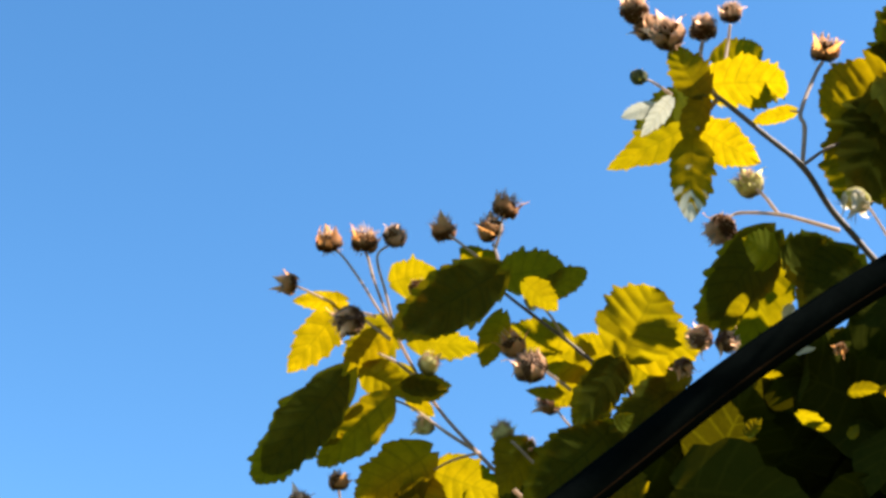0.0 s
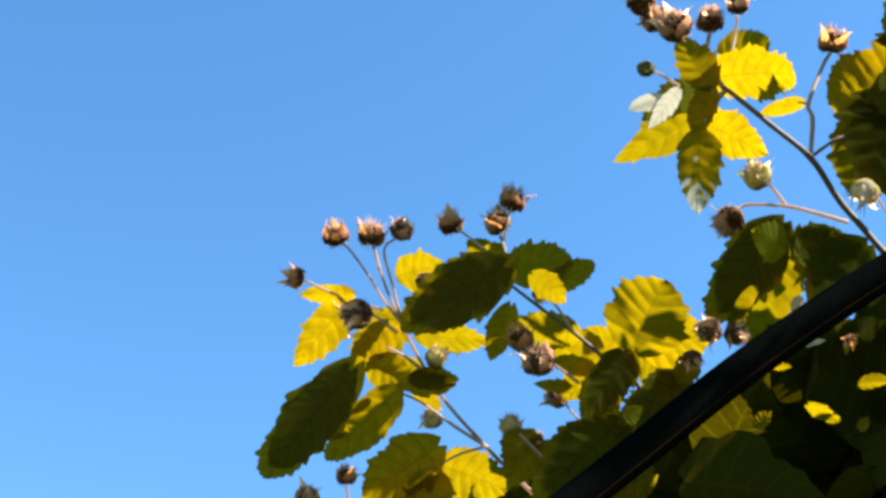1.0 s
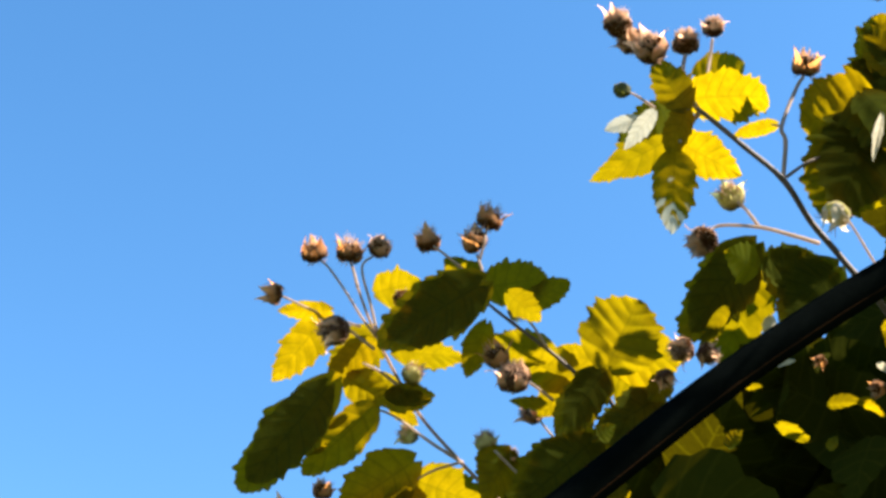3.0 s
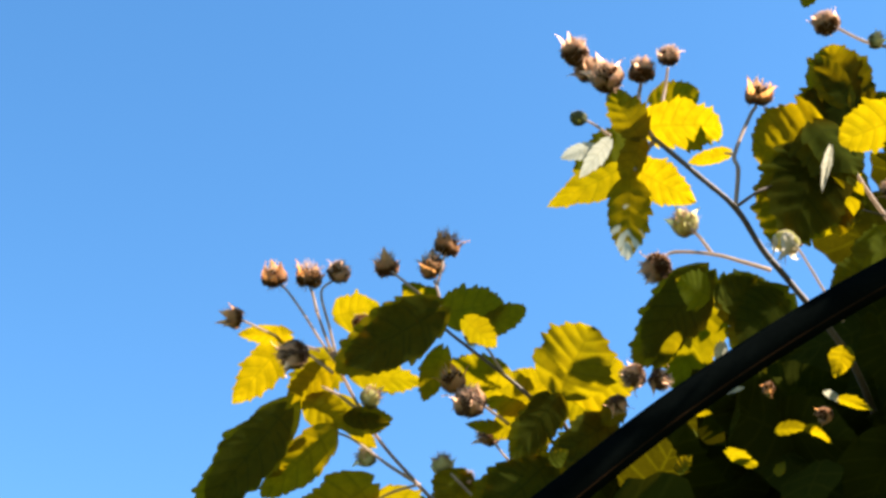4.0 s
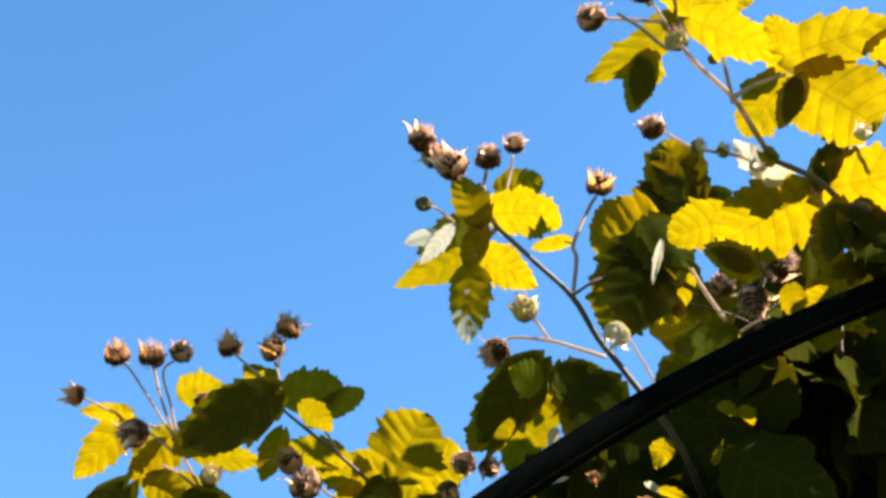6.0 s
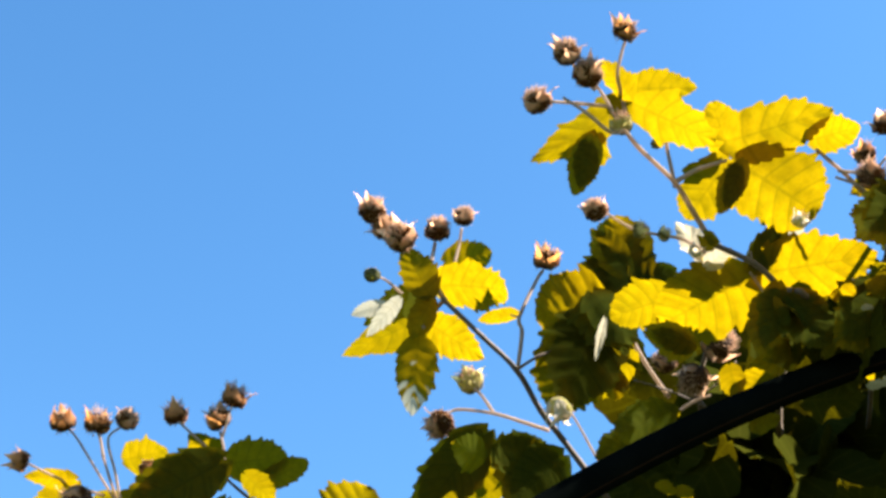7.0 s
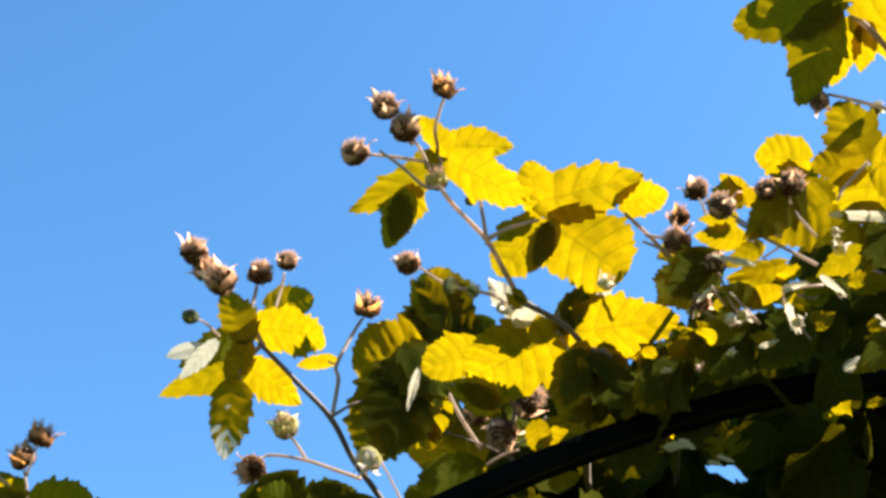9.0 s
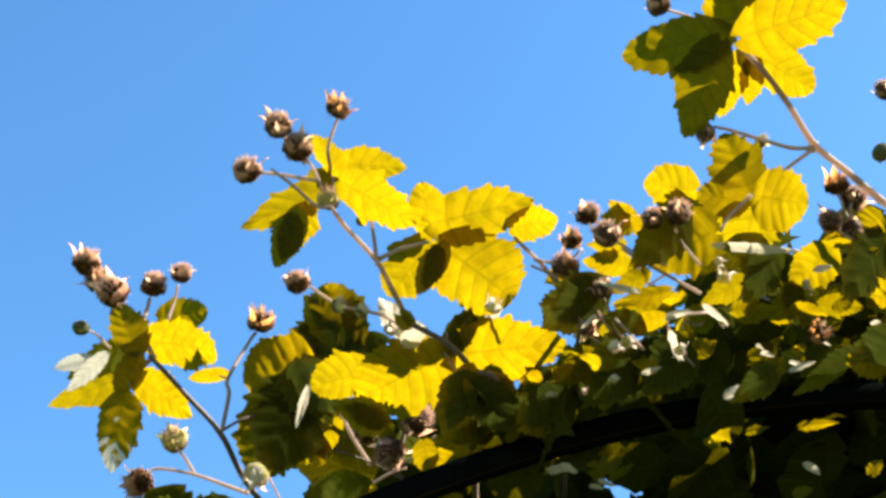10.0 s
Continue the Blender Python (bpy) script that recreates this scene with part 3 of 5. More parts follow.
leaf(cane_b2, (-0.0108, 0.6976, 1.9805), (0.0060, 0.7069, 1.9682), 0.0145, 16, ends=(0.58, 0.84), calm=0.5)
leaf(cane_b2, (-0.0034, 0.7230, 1.9885), (0.0229, 0.7201, 2.0021), 0.0139, 0, ends=(0.53, 0.57), calm=0.35)
leaf(cane_b2, (0.0134, 0.7407, 1.9707), (-0.0231, 0.7430, 1.9784), 0.0203, -16, ends=(0.53, 0.82), calm=0.5)
leaf(cane_b2, (0.0274, 0.7656, 1.9664), (-0.0058, 0.7587, 1.9782), 0.0260, -16, ends=(0.58, 0.84), calm=0.5)
leaf(cane_b2, (0.0273, 0.7727, 1.9723), (0.0066, 0.7913, 1.9585), 0.0207, 0, ends=(0.58, 0.84), calm=0.5)
leaf(cane_b2, (0.0386, 0.7369, 1.9543), (0.0136, 0.7440, 1.9213), 0.0236, 0, ends=(0.58, 0.84), fold=0.05, backed=True, calm=0.35)
leaf(cane_b2, (0.0685, 0.7488, 1.9442), (0.0312, 0.7432, 1.9165), 0.0248, 8, calm=0.75, backed=True)
leaf(cane_b2, (0.0107, 0.7619, 1.9486), (-0.0105, 0.7617, 1.9522), 0.0072, -0)
leaf(cane_b2, (0.0422, 0.7670, 1.9782), (0.0150, 0.7633, 1.9850), 0.0153, -12, ends=(0.58, 0.84), calm=0.5)
leaf(cane_b2, (0.0403, 0.7153, 1.9464), (0.0556, 0.6898, 1.9704), 0.0403, -8, ends=(0.42, 0.56), fold=-0.12, calm=0.5)
leaf(cane_b2, (0.0467, 0.7608, 1.9752), (0.0845, 0.7499, 1.9740), 0.0322, 8, ends=(0.46, 0.62), calm=0.5)
leaf(cane_b2, (0.0466, 0.7669, 1.9773), (0.0700, 0.7807, 1.9591), 0.0258, 12, ends=(0.5, 0.67), calm=0.5)
leaf(cane_b2, (-0.0095, 0.7680, 1.9247), (-0.0264, 0.7699, 1.8927), 0.0263, -4, calm=0.6)
leaf(cane_b2, (0.0327, 0.7528, 1.9215), (-0.0118, 0.7573, 1.8819), 0.0343, 0, ends=(0.5, 0.72), fold=0.05, backed=True, calm=0.35)
leaf(cane_b2, (0.0482, 0.7512, 1.9255), (0.0281, 0.7590, 1.9180), 0.0163, 4)
leaf(cane_b2, (0.0508, 0.7683, 1.9012), (0.0212, 0.7777, 1.8928), 0.0204, 4)
leaf(cane_b2, (0.0736, 0.7343, 1.9496), (0.0627, 0.7372, 1.9378), 0.0136, -0)

cane_a = thing("raspberry_cane", (0.4579, 1.5042, -0.0200), "raspberry cane with pale-backed leaves and open calyxes", "raspberry cane", "canes of the hedge")
stem(cane_a, [(0.4579, 1.5042, -0.0200), (0.4279, 1.3742, 1.1907), (0.3762, 1.0907, 1.9523), (0.2581, 0.8570, 1.9519), (0.2079, 0.7542, 1.9845), (0.1749, 0.7292, 2.0201), (0.1569, 0.7167, 2.0380), (0.1419, 0.7033, 2.0571), (0.1213, 0.6966, 2.0756), (0.1036, 0.6918, 2.0918), (0.0970, 0.6900, 2.0974)], 0.0024, 0.0013, "stem", STEM, 9)
stem(cane_a, [(0.1436, 0.7109, 2.0629), (0.1458, 0.7012, 2.0826), (0.1444, 0.6994, 2.0919), (0.1559, 0.6998, 2.1197), (0.1593, 0.6929, 2.1228)], 0.0013, 0.0010)
stem(cane_a, [(0.1418, 0.6957, 2.0532), (0.1516, 0.6881, 2.0566), (0.1633, 0.6899, 2.0636)], 0.0010, 0.0008, "stalk", STEM)
stem(cane_a, [(0.1632, 0.7304, 2.0332), (0.1486, 0.7250, 2.0346), (0.1302, 0.7221, 2.0385), (0.1096, 0.7266, 2.0433), (0.1024, 0.7264, 2.0390)], 0.0013, 0.0008)
stem(cane_a, [(0.1303, 0.7252, 2.0407), (0.1233, 0.7200, 2.0486), (0.1181, 0.7170, 2.0524)], 0.0011, 0.0008)
stem(cane_a, [(0.0990, 0.6987, 2.1037), (0.0878, 0.6980, 2.1260), (0.0780, 0.6895, 2.1336)], 0.0016, 0.0010)
stem(cane_a, [(0.0780, 0.6895, 2.1336), (0.0676, 0.6923, 2.1439), (0.0608, 0.6859, 2.1456)], 0.0011, 0.0008)
stem(cane_a, [(0.0916, 0.7017, 2.1291), (0.0936, 0.7037, 2.1414), (0.0944, 0.6970, 2.1440)], 0.0015, 0.0010)
stem(cane_a, [(0.1061, 0.7012, 2.1304), (0.1095, 0.7003, 2.1466), (0.1105, 0.6928, 2.1528)], 0.0010, 0.0008)
stem(cane_a, [(0.0738, 0.6981, 2.1057), (0.0651, 0.7006, 2.1163), (0.0583, 0.6950, 2.1155)], 0.0010, 0.0006)
stem(cane_a, [(0.1449, 0.7017, 2.0938), (0.1393, 0.7014, 2.0948)], 0.0008, 0.0006)
stem(cane_a, [(0.1006, 0.6987, 2.1036), (0.0930, 0.7062, 2.0977), (0.0872, 0.7043, 2.0851)], 0.0016, 0.0010)
bud(cane_a, (0.0555, 0.6817, 2.1535), (-0.41, -0.54, 0.74), 0.0182, "r")
bud(cane_a, (0.0628, 0.6904, 2.1483), (-0.70, -0.48, 0.53), 0.0169, "r")
bud(cane_a, (0.0727, 0.6793, 2.1322), (-0.66, -0.73, 0.16), 0.0193, "r")
bud(cane_a, (0.0958, 0.7011, 2.1564), (0.11, -0.58, 0.81), 0.0178, "r")
bud(cane_a, (0.1122, 0.6959, 2.1636), (0.10, -0.66, 0.74), 0.0139, "r")
bud(cane_a, (0.1621, 0.6950, 2.1330), (0.19, -0.77, 0.61), 0.0195, "o")
bud(cane_a, (0.1179, 0.7307, 2.0661), (-0.46, -0.85, 0.25), 0.0198, "p")
bud(cane_a, (0.0995, 0.7292, 2.0350), (-0.78, 0.44, -0.45), 0.0188, "r")
bud(cane_a, (0.0561, 0.6949, 2.1162), (-0.98, -0.21, -0.03), 0.0104, "g")
leaf(cane_a, (0.0915, 0.7037, 2.1155), (0.1361, 0.6840, 2.1001), 0.0299, 20, ends=(0.56, 0.5), bend=0.03, calm=0.5)
leaf(cane_a, (0.1006, 0.7082, 2.1376), (0.1305, 0.7073, 2.1463), 0.0217, 0, ends=(0.48, 0.62), calm=0.35)
leaf(cane_a, (0.0909, 0.6947, 2.1014), (0.0749, 0.6856, 2.1293), 0.0213, 4, ends=(0.5, 0.67), calm=0.35)
leaf(cane_a, (0.0637, 0.6953, 2.0960), (0.0447, 0.6895, 2.0830), 0.0091, 12, LEAF_PALE, "pale felted leaf with sun glint in its colour", calm=0.35, fold=-0.4, ends=(0.58, 0.84))
leaf(cane_a, (0.0725, 0.6891, 2.0955), (0.0536, 0.6804, 2.0622), 0.0094, -4, LEAF_PALE, "pale felted leaf with sun glint in its colour", calm=0.35, fold=0.4, ends=(0.58, 0.84))
leaf(cane_a, (0.0862, 0.7133, 2.1183), (0.0531, 0.6979, 2.0820), 0.0180, -0, calm=0.6)
leaf(cane_a, (0.0932, 0.7351, 2.1162), (0.0402, 0.7582, 2.0986), 0.0222, -4, ends=(0.53, 0.92), calm=0.5)
leaf(cane_a, (0.0921, 0.6948, 2.1007), (0.0800, 0.7073, 2.0798), 0.0155, 8, ends=(0.58, 0.84), calm=0.5)
leaf(cane_a, (0.0925, 0.7428, 2.1157), (0.1269, 0.7412, 2.0890), 0.0258, 24, ends=(0.5, 0.87), calm=0.5)
leaf(cane_a, (0.0852, 0.7122, 2.0851), (0.0822, 0.7291, 2.0398), 0.0246, -4, LEAF_SPLIT, "leaf with a pale folded tip", ends=(0.5, 0.84), calm=0.35)
leaf(cane_a, (0.1462, 0.7145, 2.1059), (0.1223, 0.7271, 2.1075), 0.0092, -12, ends=(0.58, 0.84), calm=0.5)
leaf(cane_a, (0.1222, 0.7147, 2.0195), (0.0818, 0.7294, 1.9699), 0.0323, -4, ends=(0.5, 0.72), fold=0.05, backed=True, calm=0.35)
leaf(cane_a, (0.1266, 0.7261, 2.0101), (0.1064, 0.7591, 1.9719), 0.0293, 0, ends=(0.5, 0.72), calm=0.5)
leaf(cane_a, (0.1202, 0.6958, 1.9938), (0.1016, 0.6788, 1.9937), 0.0204, 16, calm=0.6)
leaf(cane_a, (0.1290, 0.7218, 2.0011), (0.1594, 0.7287, 2.0230), 0.0299, -4, calm=0.75, backed=True)
leaf(cane_a, (0.1670, 0.7243, 2.0102), (0.1352, 0.7287, 1.9801), 0.0329, 0, ends=(0.5, 0.72), fold=0.05, backed=True, calm=0.35)
leaf(cane_a, (0.1059, 0.7143, 1.9822), (0.0904, 0.7327, 1.9652), 0.0073, -0, calm=0.4)
leaf(cane_a, (0.1318, 0.7322, 1.9862), (0.1279, 0.7365, 1.9741), 0.0062, 24, LEAF_PALE, "pale felted leaf with sun glint in its colour", calm=1.5, fold=0.4)
bud(cane_a, (0.0768, 0.6945, 1.9437), (-0.98, 0.05, -0.17), 0.0135, "f")
bud(cane_a, (0.0900, 0.6994, 1.9442), (0.85, 0.39, -0.35), 0.0118, "f")
bud(cane_a, (0.0691, 0.7100, 1.9365), (0.45, 0.47, -0.76), 0.0107, "f")
bud(cane_a, (0.1452, 0.6943, 1.9366), (-0.94, 0.31, -0.17), 0.0068, "o")
bud(cane_a, (0.1736, 0.7024, 1.9250), (-0.72, -0.05, -0.69), 0.0094, "o")

cane_m = thing("raspberry_cane", (0.4911, 1.3714, -0.0200), "raspberry cane carrying large overlapping dark leaves", "raspberry cane", "canes of the hedge")
stem(cane_m, [(0.4911, 1.3714, -0.0200), (0.4011, 1.2414, 1.2244), (0.3411, 0.9814, 1.9807), (0.2611, 0.7514, 2.0507), (0.2411, 0.6214, 2.0407), (0.2537, 0.6109, 2.0557), (0.2590, 0.6044, 2.0650)], 0.0017, 0.0009, "stem", STEM, 9)
stem(cane_m, [(0.2334, 0.5829, 2.0513), (0.2159, 0.5790, 2.0613), (0.1903, 0.5720, 2.0607), (0.1734, 0.5698, 2.0700)], 0.0011, 0.0007)
stem(cane_m, [(0.2472, 0.6851, 2.0239), (0.2384, 0.6817, 2.0324), (0.2315, 0.6764, 2.0362)], 0.0007, 0.0005, "stalk", STEM)
stem(cane_m, [(0.2472, 0.6851, 2.0239), (0.2288, 0.6832, 2.0324), (0.2047, 0.6767, 2.0358)], 0.0007, 0.0005, "stalk", STEM)
stem(cane_m, [(0.2417, 0.6816, 2.0289), (0.2555, 0.6748, 2.0374), (0.2630, 0.6694, 2.0462)], 0.0007, 0.0005, "stalk", STEM)
stem(cane_m, [(0.2158, 0.6844, 2.0100), (0.2375, 0.6776, 2.0234), (0.2466, 0.6736, 2.0255)], 0.0009, 0.0006)
leaf(cane_m, (0.2587, 0.5681, 2.0279), (0.2565, 0.5805, 2.0102), 0.0105, -0)
leaf(cane_m, (0.2706, 0.6361, 2.0198), (0.2574, 0.6504, 2.0090), 0.0161, 4, calm=0.4)
leaf(cane_m, (0.2482, 0.6353, 2.0209), (0.2534, 0.6471, 2.0068), 0.0135, 8, calm=0.4)
bud(cane_m, (0.1673, 0.5628, 2.0652), (-0.62, -0.42, 0.66), 0.0134, "r")
bud(cane_m, (0.1874, 0.5578, 2.0501), (0.80, -0.54, 0.28), 0.0099, "p")
bud(cane_m, (0.1993, 0.5556, 2.0457), (0.44, -0.38, 0.81), 0.0093, "p")
bud(cane_m, (0.2233, 0.6740, 2.0472), (-0.70, -0.30, 0.65), 0.0149, "f")
bud(cane_m, (0.2329, 0.6543, 2.0234), (-0.32, -0.21, -0.92), 0.0185, "f")
bud(cane_m, (0.2456, 0.6432, 2.0393), (0.37, -0.93, 0.02), 0.0191, "f")
bud(cane_m, (0.1625, 0.6831, 2.0193), (-0.58, 0.06, -0.81), 0.0300, "w")
bud(cane_m, (0.2640, 0.5371, 2.0427), (0.24, -0.42, 0.87), 0.0161, "w")
bud(cane_m, (0.2135, 0.5534, 2.0341), (0.30, -0.78, 0.55), 0.0135, "w")
stem(cane_m, [(0.1949, 0.7149, 1.9887), (0.1856, 0.7089, 2.0046), (0.1711, 0.6939, 2.0225), (0.1654, 0.6900, 2.0242)], 0.0008, 0.0006)
leaf(cane_m, (0.2104, 0.6932, 2.1071), (0.1996, 0.6708, 2.1488), 0.0403, 16, ends=(0.42, 0.56), fold=0.05, backed=True, calm=0.35)
leaf(cane_m, (0.2084, 0.6891, 2.1091), (0.1788, 0.6791, 2.1181), 0.0208, 16, ends=(0.58, 0.84), fold=0.05, backed=True, calm=0.35)
leaf(cane_m, (0.2042, 0.6737, 2.1061), (0.1841, 0.6598, 2.1306), 0.0172, 16, ends=(0.58, 0.84), fold=0.05, backed=True, calm=0.35)
leaf(cane_m, (0.2101, 0.6916, 2.1152), (0.2220, 0.6826, 2.1434), 0.0182, 4, ends=(0.58, 0.84), fold=0.05, backed=True, calm=0.35)
leaf(cane_m, (0.2085, 0.6896, 2.1086), (0.2396, 0.6897, 2.1237), 0.0202, -8, ends=(0.58, 0.84), fold=0.05, backed=True, calm=0.35)
leaf(cane_m, (0.1943, 0.6843, 2.0951), (0.1529, 0.6904, 2.0869), 0.0440, 4, ends=(0.44, 0.6), calm=0.35)
leaf(cane_m, (0.1877, 0.6977, 2.1068), (0.1672, 0.6938, 2.1199), 0.0222, -16, ends=(0.58, 0.84), calm=0.5)
leaf(cane_m, (0.1902, 0.6843, 2.0860), (0.1633, 0.7014, 2.0289), 0.0475, -4, ends=(0.48, 0.6), fold=0.05, backed=True, calm=0.35)
leaf(cane_m, (0.1910, 0.6961, 2.0804), (0.1517, 0.6965, 2.0592), 0.0270, 8, ends=(0.58, 0.84), fold=0.05, backed=True, calm=0.35)
leaf(cane_m, (0.1942, 0.6985, 2.0903), (0.2096, 0.7119, 2.0675), 0.0220, -16, ends=(0.58, 0.84), fold=0.05, backed=True, calm=0.35)
leaf(cane_m, (0.1813, 0.6723, 2.0895), (0.2034, 0.6715, 2.0512), 0.0321, -20, calm=0.75, backed=True)
leaf(cane_m, (0.1978, 0.6938, 2.0864), (0.2024, 0.7156, 2.0466), 0.0318, -16, ends=(0.48, 0.67), fold=0.05, backed=True, calm=0.35)
stem(cane_m, [(0.2343, 0.7180, 2.0510), (0.2186, 0.7025, 2.0642), (0.2084, 0.6966, 2.0836), (0.2004, 0.6894, 2.0994), (0.1918, 0.6849, 2.0982)], 0.0013, 0.0010)
stem(cane_m, [(0.2616, 0.5857, 2.0206), (0.2536, 0.5799, 2.0321), (0.2467, 0.5737, 2.0377)], 0.0008, 0.0007)
stem(cane_m, [(0.2505, 0.5765, 2.0367), (0.2484, 0.5741, 2.0420), (0.2472, 0.5690, 2.0474)], 0.0007, 0.0006)
leaf(cane_m, (0.2116, 0.6957, 2.0681), (0.1961, 0.7246, 2.0529), 0.0118, 8, calm=0.4)
leaf(cane_m, (0.1861, 0.6540, 2.0609), (0.1822, 0.6706, 2.0441), 0.0040, 8, LEAF_PALE, "pale felted leaf with sun glint in its colour", calm=1.7)
leaf(cane_m, (0.2490, 0.5782, 2.0397), (0.2059, 0.6155, 2.0294), 0.0417, -4, ends=(0.52, 0.58), calm=0.5)
leaf(cane_m, (0.2157, 0.6118, 2.0485), (0.1846, 0.6319, 2.0471), 0.0259, -12, ends=(0.5, 0.64), calm=0.5)
leaf(cane_m, (0.2508, 0.5800, 2.0411), (0.3058, 0.5509, 2.0343), 0.0330, 12, ends=(0.5, 0.77), calm=0.5)
leaf(cane_m, (0.2459, 0.5740, 2.0379), (0.2693, 0.5662, 2.0655), 0.0160, 4, ends=(0.58, 0.84), fold=0.05, backed=True, calm=0.35)
leaf(cane_m, (0.2635, 0.5758, 2.0554), (0.2788, 0.5597, 2.0642), 0.0093, -4, LEAF_PALE, "pale felted leaf with sun glint in its colour", calm=0.4)
leaf(cane_m, (0.2456, 0.5869, 2.0488), (0.2196, 0.5878, 2.0609), 0.0144, -20, LEAF_PALE, "pale felted leaf with sun glint in its colour", calm=1.6, fold=0.4, ends=(0.58, 0.84))
leaf(cane_m, (0.2301, 0.5871, 2.0551), (0.2116, 0.5773, 2.0699), 0.0126, -24, LEAF_PALE, "pale felted leaf with sun glint in its colour", calm=1.6, fold=-0.4, ends=(0.58, 0.84))
leaf(cane_m, (0.2411, 0.5863, 2.0500), (0.2270, 0.5787, 2.0615), 0.0096, -24, LEAF_PALE, "pale felted leaf with sun glint in its colour", calm=1.7, ends=(0.58, 0.84))
leaf(cane_m, (0.2434, 0.5885, 2.0502), (0.2325, 0.5948, 2.0508), 0.0083, -8, LEAF_PALE, "pale felted leaf with sun glint in its colour", calm=1.7, ends=(0.58, 0.84))
leaf(cane_m, (0.2264, 0.5801, 2.0448), (0.2375, 0.5684, 2.0491), 0.0093, -0, LEAF_PALE, "pale felted leaf with sun glint in its colour", calm=0.4)
leaf(cane_m, (0.2248, 0.5589, 2.0411), (0.2162, 0.5552, 2.0464), 0.0070, 28, calm=0.75, backed=True)
leaf(cane_m, (0.2169, 0.6500, 2.0000), (0.1811, 0.6383, 1.9746), 0.0231, 8, calm=0.6)
leaf(cane_m, (0.2224, 0.6542, 2.0013), (0.2002, 0.6514, 2.0021), 0.0107, -0)
leaf(cane_m, (0.2021, 0.6654, 1.9927), (0.1767, 0.6645, 1.9772), 0.0189, -0)
leaf(cane_m, (0.2619, 0.5924, 2.0377), (0.2676, 0.6013, 2.0250), 0.0103, -0)
# the next six leaves are added to darken the deep gap below
leaf(cane_m, (0.2566, 0.5707, 2.0213), (0.2428, 0.5738, 1.9850), 0.0199, -4, calm=0.75, backed=True)
leaf(cane_m, (0.2626, 0.5716, 2.0199), (0.2800, 0.5767, 1.9934), 0.0335, -24, calm=0.75, backed=True)
leaf(cane_m, (0.3127, 0.5678, 2.0224), (0.2800, 0.5631, 1.9880), 0.0330, -0, calm=0.75, backed=True)
leaf(cane_m, (0.2209, 0.6098, 2.0128), (0.1895, 0.5886, 2.0091), 0.0161, 12, calm=0.75, backed=True)
leaf(cane_m, (0.3450, 0.5551, 2.0317), (0.3144, 0.5518, 1.9979), 0.0281, 4, calm=0.75, backed=True)
leaf(cane_m, (0.3751, 0.5499, 2.0392), (0.3431, 0.5471, 2.0034), 0.0281, 4, calm=0.75, backed=True)
leaf(cane_m, (0.2689, 0.5886, 1.9987), (0.2417, 0.5793, 1.9844), 0.0165, 4, calm=0.75, backed=True)

cane_d = thing("raspberry_cane", (0.5261, 1.3306, -0.0200), "raspberry cane with glowing yellow-green leaves", "raspberry cane", "canes of the hedge")
stem(cane_d, [(0.5261, 1.3306, -0.0200), (0.4361, 1.2006, 1.2132), (0.3761, 0.9406, 1.9620), (0.2961, 0.7106, 2.0320), (0.2761, 0.5806, 2.0220), (0.2623, 0.5753, 2.0295), (0.2481, 0.5684, 2.0394), (0.2261, 0.5631, 2.0469)], 0.0021, 0.0015, "stem", STEM, 9)
stem(cane_d, [(0.2261, 0.5631, 2.0469), (0.2156, 0.5540, 2.0599), (0.2051, 0.5453, 2.0724), (0.1872, 0.5362, 2.0853), (0.1789, 0.5308, 2.0930)], 0.0015, 0.0011, "stem", STEM_SUNLIT, 9, "upper cane, sunlight put into its paler bark")
stem(cane_d, [(0.2069, 0.5499, 2.0761), (0.2191, 0.5467, 2.0827), (0.2336, 0.5429, 2.0862)], 0.0014, 0.0009)
stem(cane_d, [(0.2072, 0.5516, 2.0737), (0.2036, 0.5442, 2.0901), (0.1986, 0.5330, 2.0919), (0.1830, 0.5292, 2.1057)], 0.0011, 0.0008)
stem(cane_d, [(0.1801, 0.5387, 2.0996), (0.1809, 0.5348, 2.1140), (0.1756, 0.5206, 2.1207), (0.1775, 0.5143, 2.1313), (0.1795, 0.5120, 2.1376)], 0.0011, 0.0008)
stem(cane_d, [(0.1714, 0.5315, 2.1098), (0.1538, 0.5338, 2.1131), (0.1417, 0.5309, 2.1107)], 0.0011, 0.0008)
stem(cane_d, [(0.1766, 0.5355, 2.1042), (0.1699, 0.5320, 2.1179), (0.1644, 0.5251, 2.1190)], 0.0010, 0.0007)
stem(cane_d, [(0.1791, 0.5321, 2.0941), (0.1724, 0.5365, 2.0967), (0.1591, 0.5276, 2.1009), (0.1467, 0.5232, 2.1068)], 0.0011, 0.0008)
stem(cane_d, [(0.1647, 0.5268, 2.1165), (0.1568, 0.5254, 2.1259), (0.1513, 0.5183, 2.1287)], 0.0010, 0.0007)
stem(cane_d, [(0.1994, 0.5376, 2.0938), (0.1966, 0.5386, 2.0923)], 0.0008, 0.0006)
bud(cane_d, (0.1356, 0.5344, 2.1132), (-0.44, -0.59, 0.67), 0.0147, "r")
bud(cane_d, (0.1479, 0.5103, 2.1253), (-0.33, -0.78, 0.53), 0.0155, "r")
bud(cane_d, (0.1595, 0.5163, 2.1168), (-0.12, -0.73, 0.68), 0.0166, "r")
bud(cane_d, (0.1784, 0.5057, 2.1393), (0.11, -0.77, 0.63), 0.0139, "o")
bud(cane_d, (0.1792, 0.5365, 2.1027), (-0.23, -0.78, 0.58), 0.0151, "p")
bud(cane_d, (0.1967, 0.5389, 2.0918), (-0.98, -0.16, -0.11), 0.0061, "g")
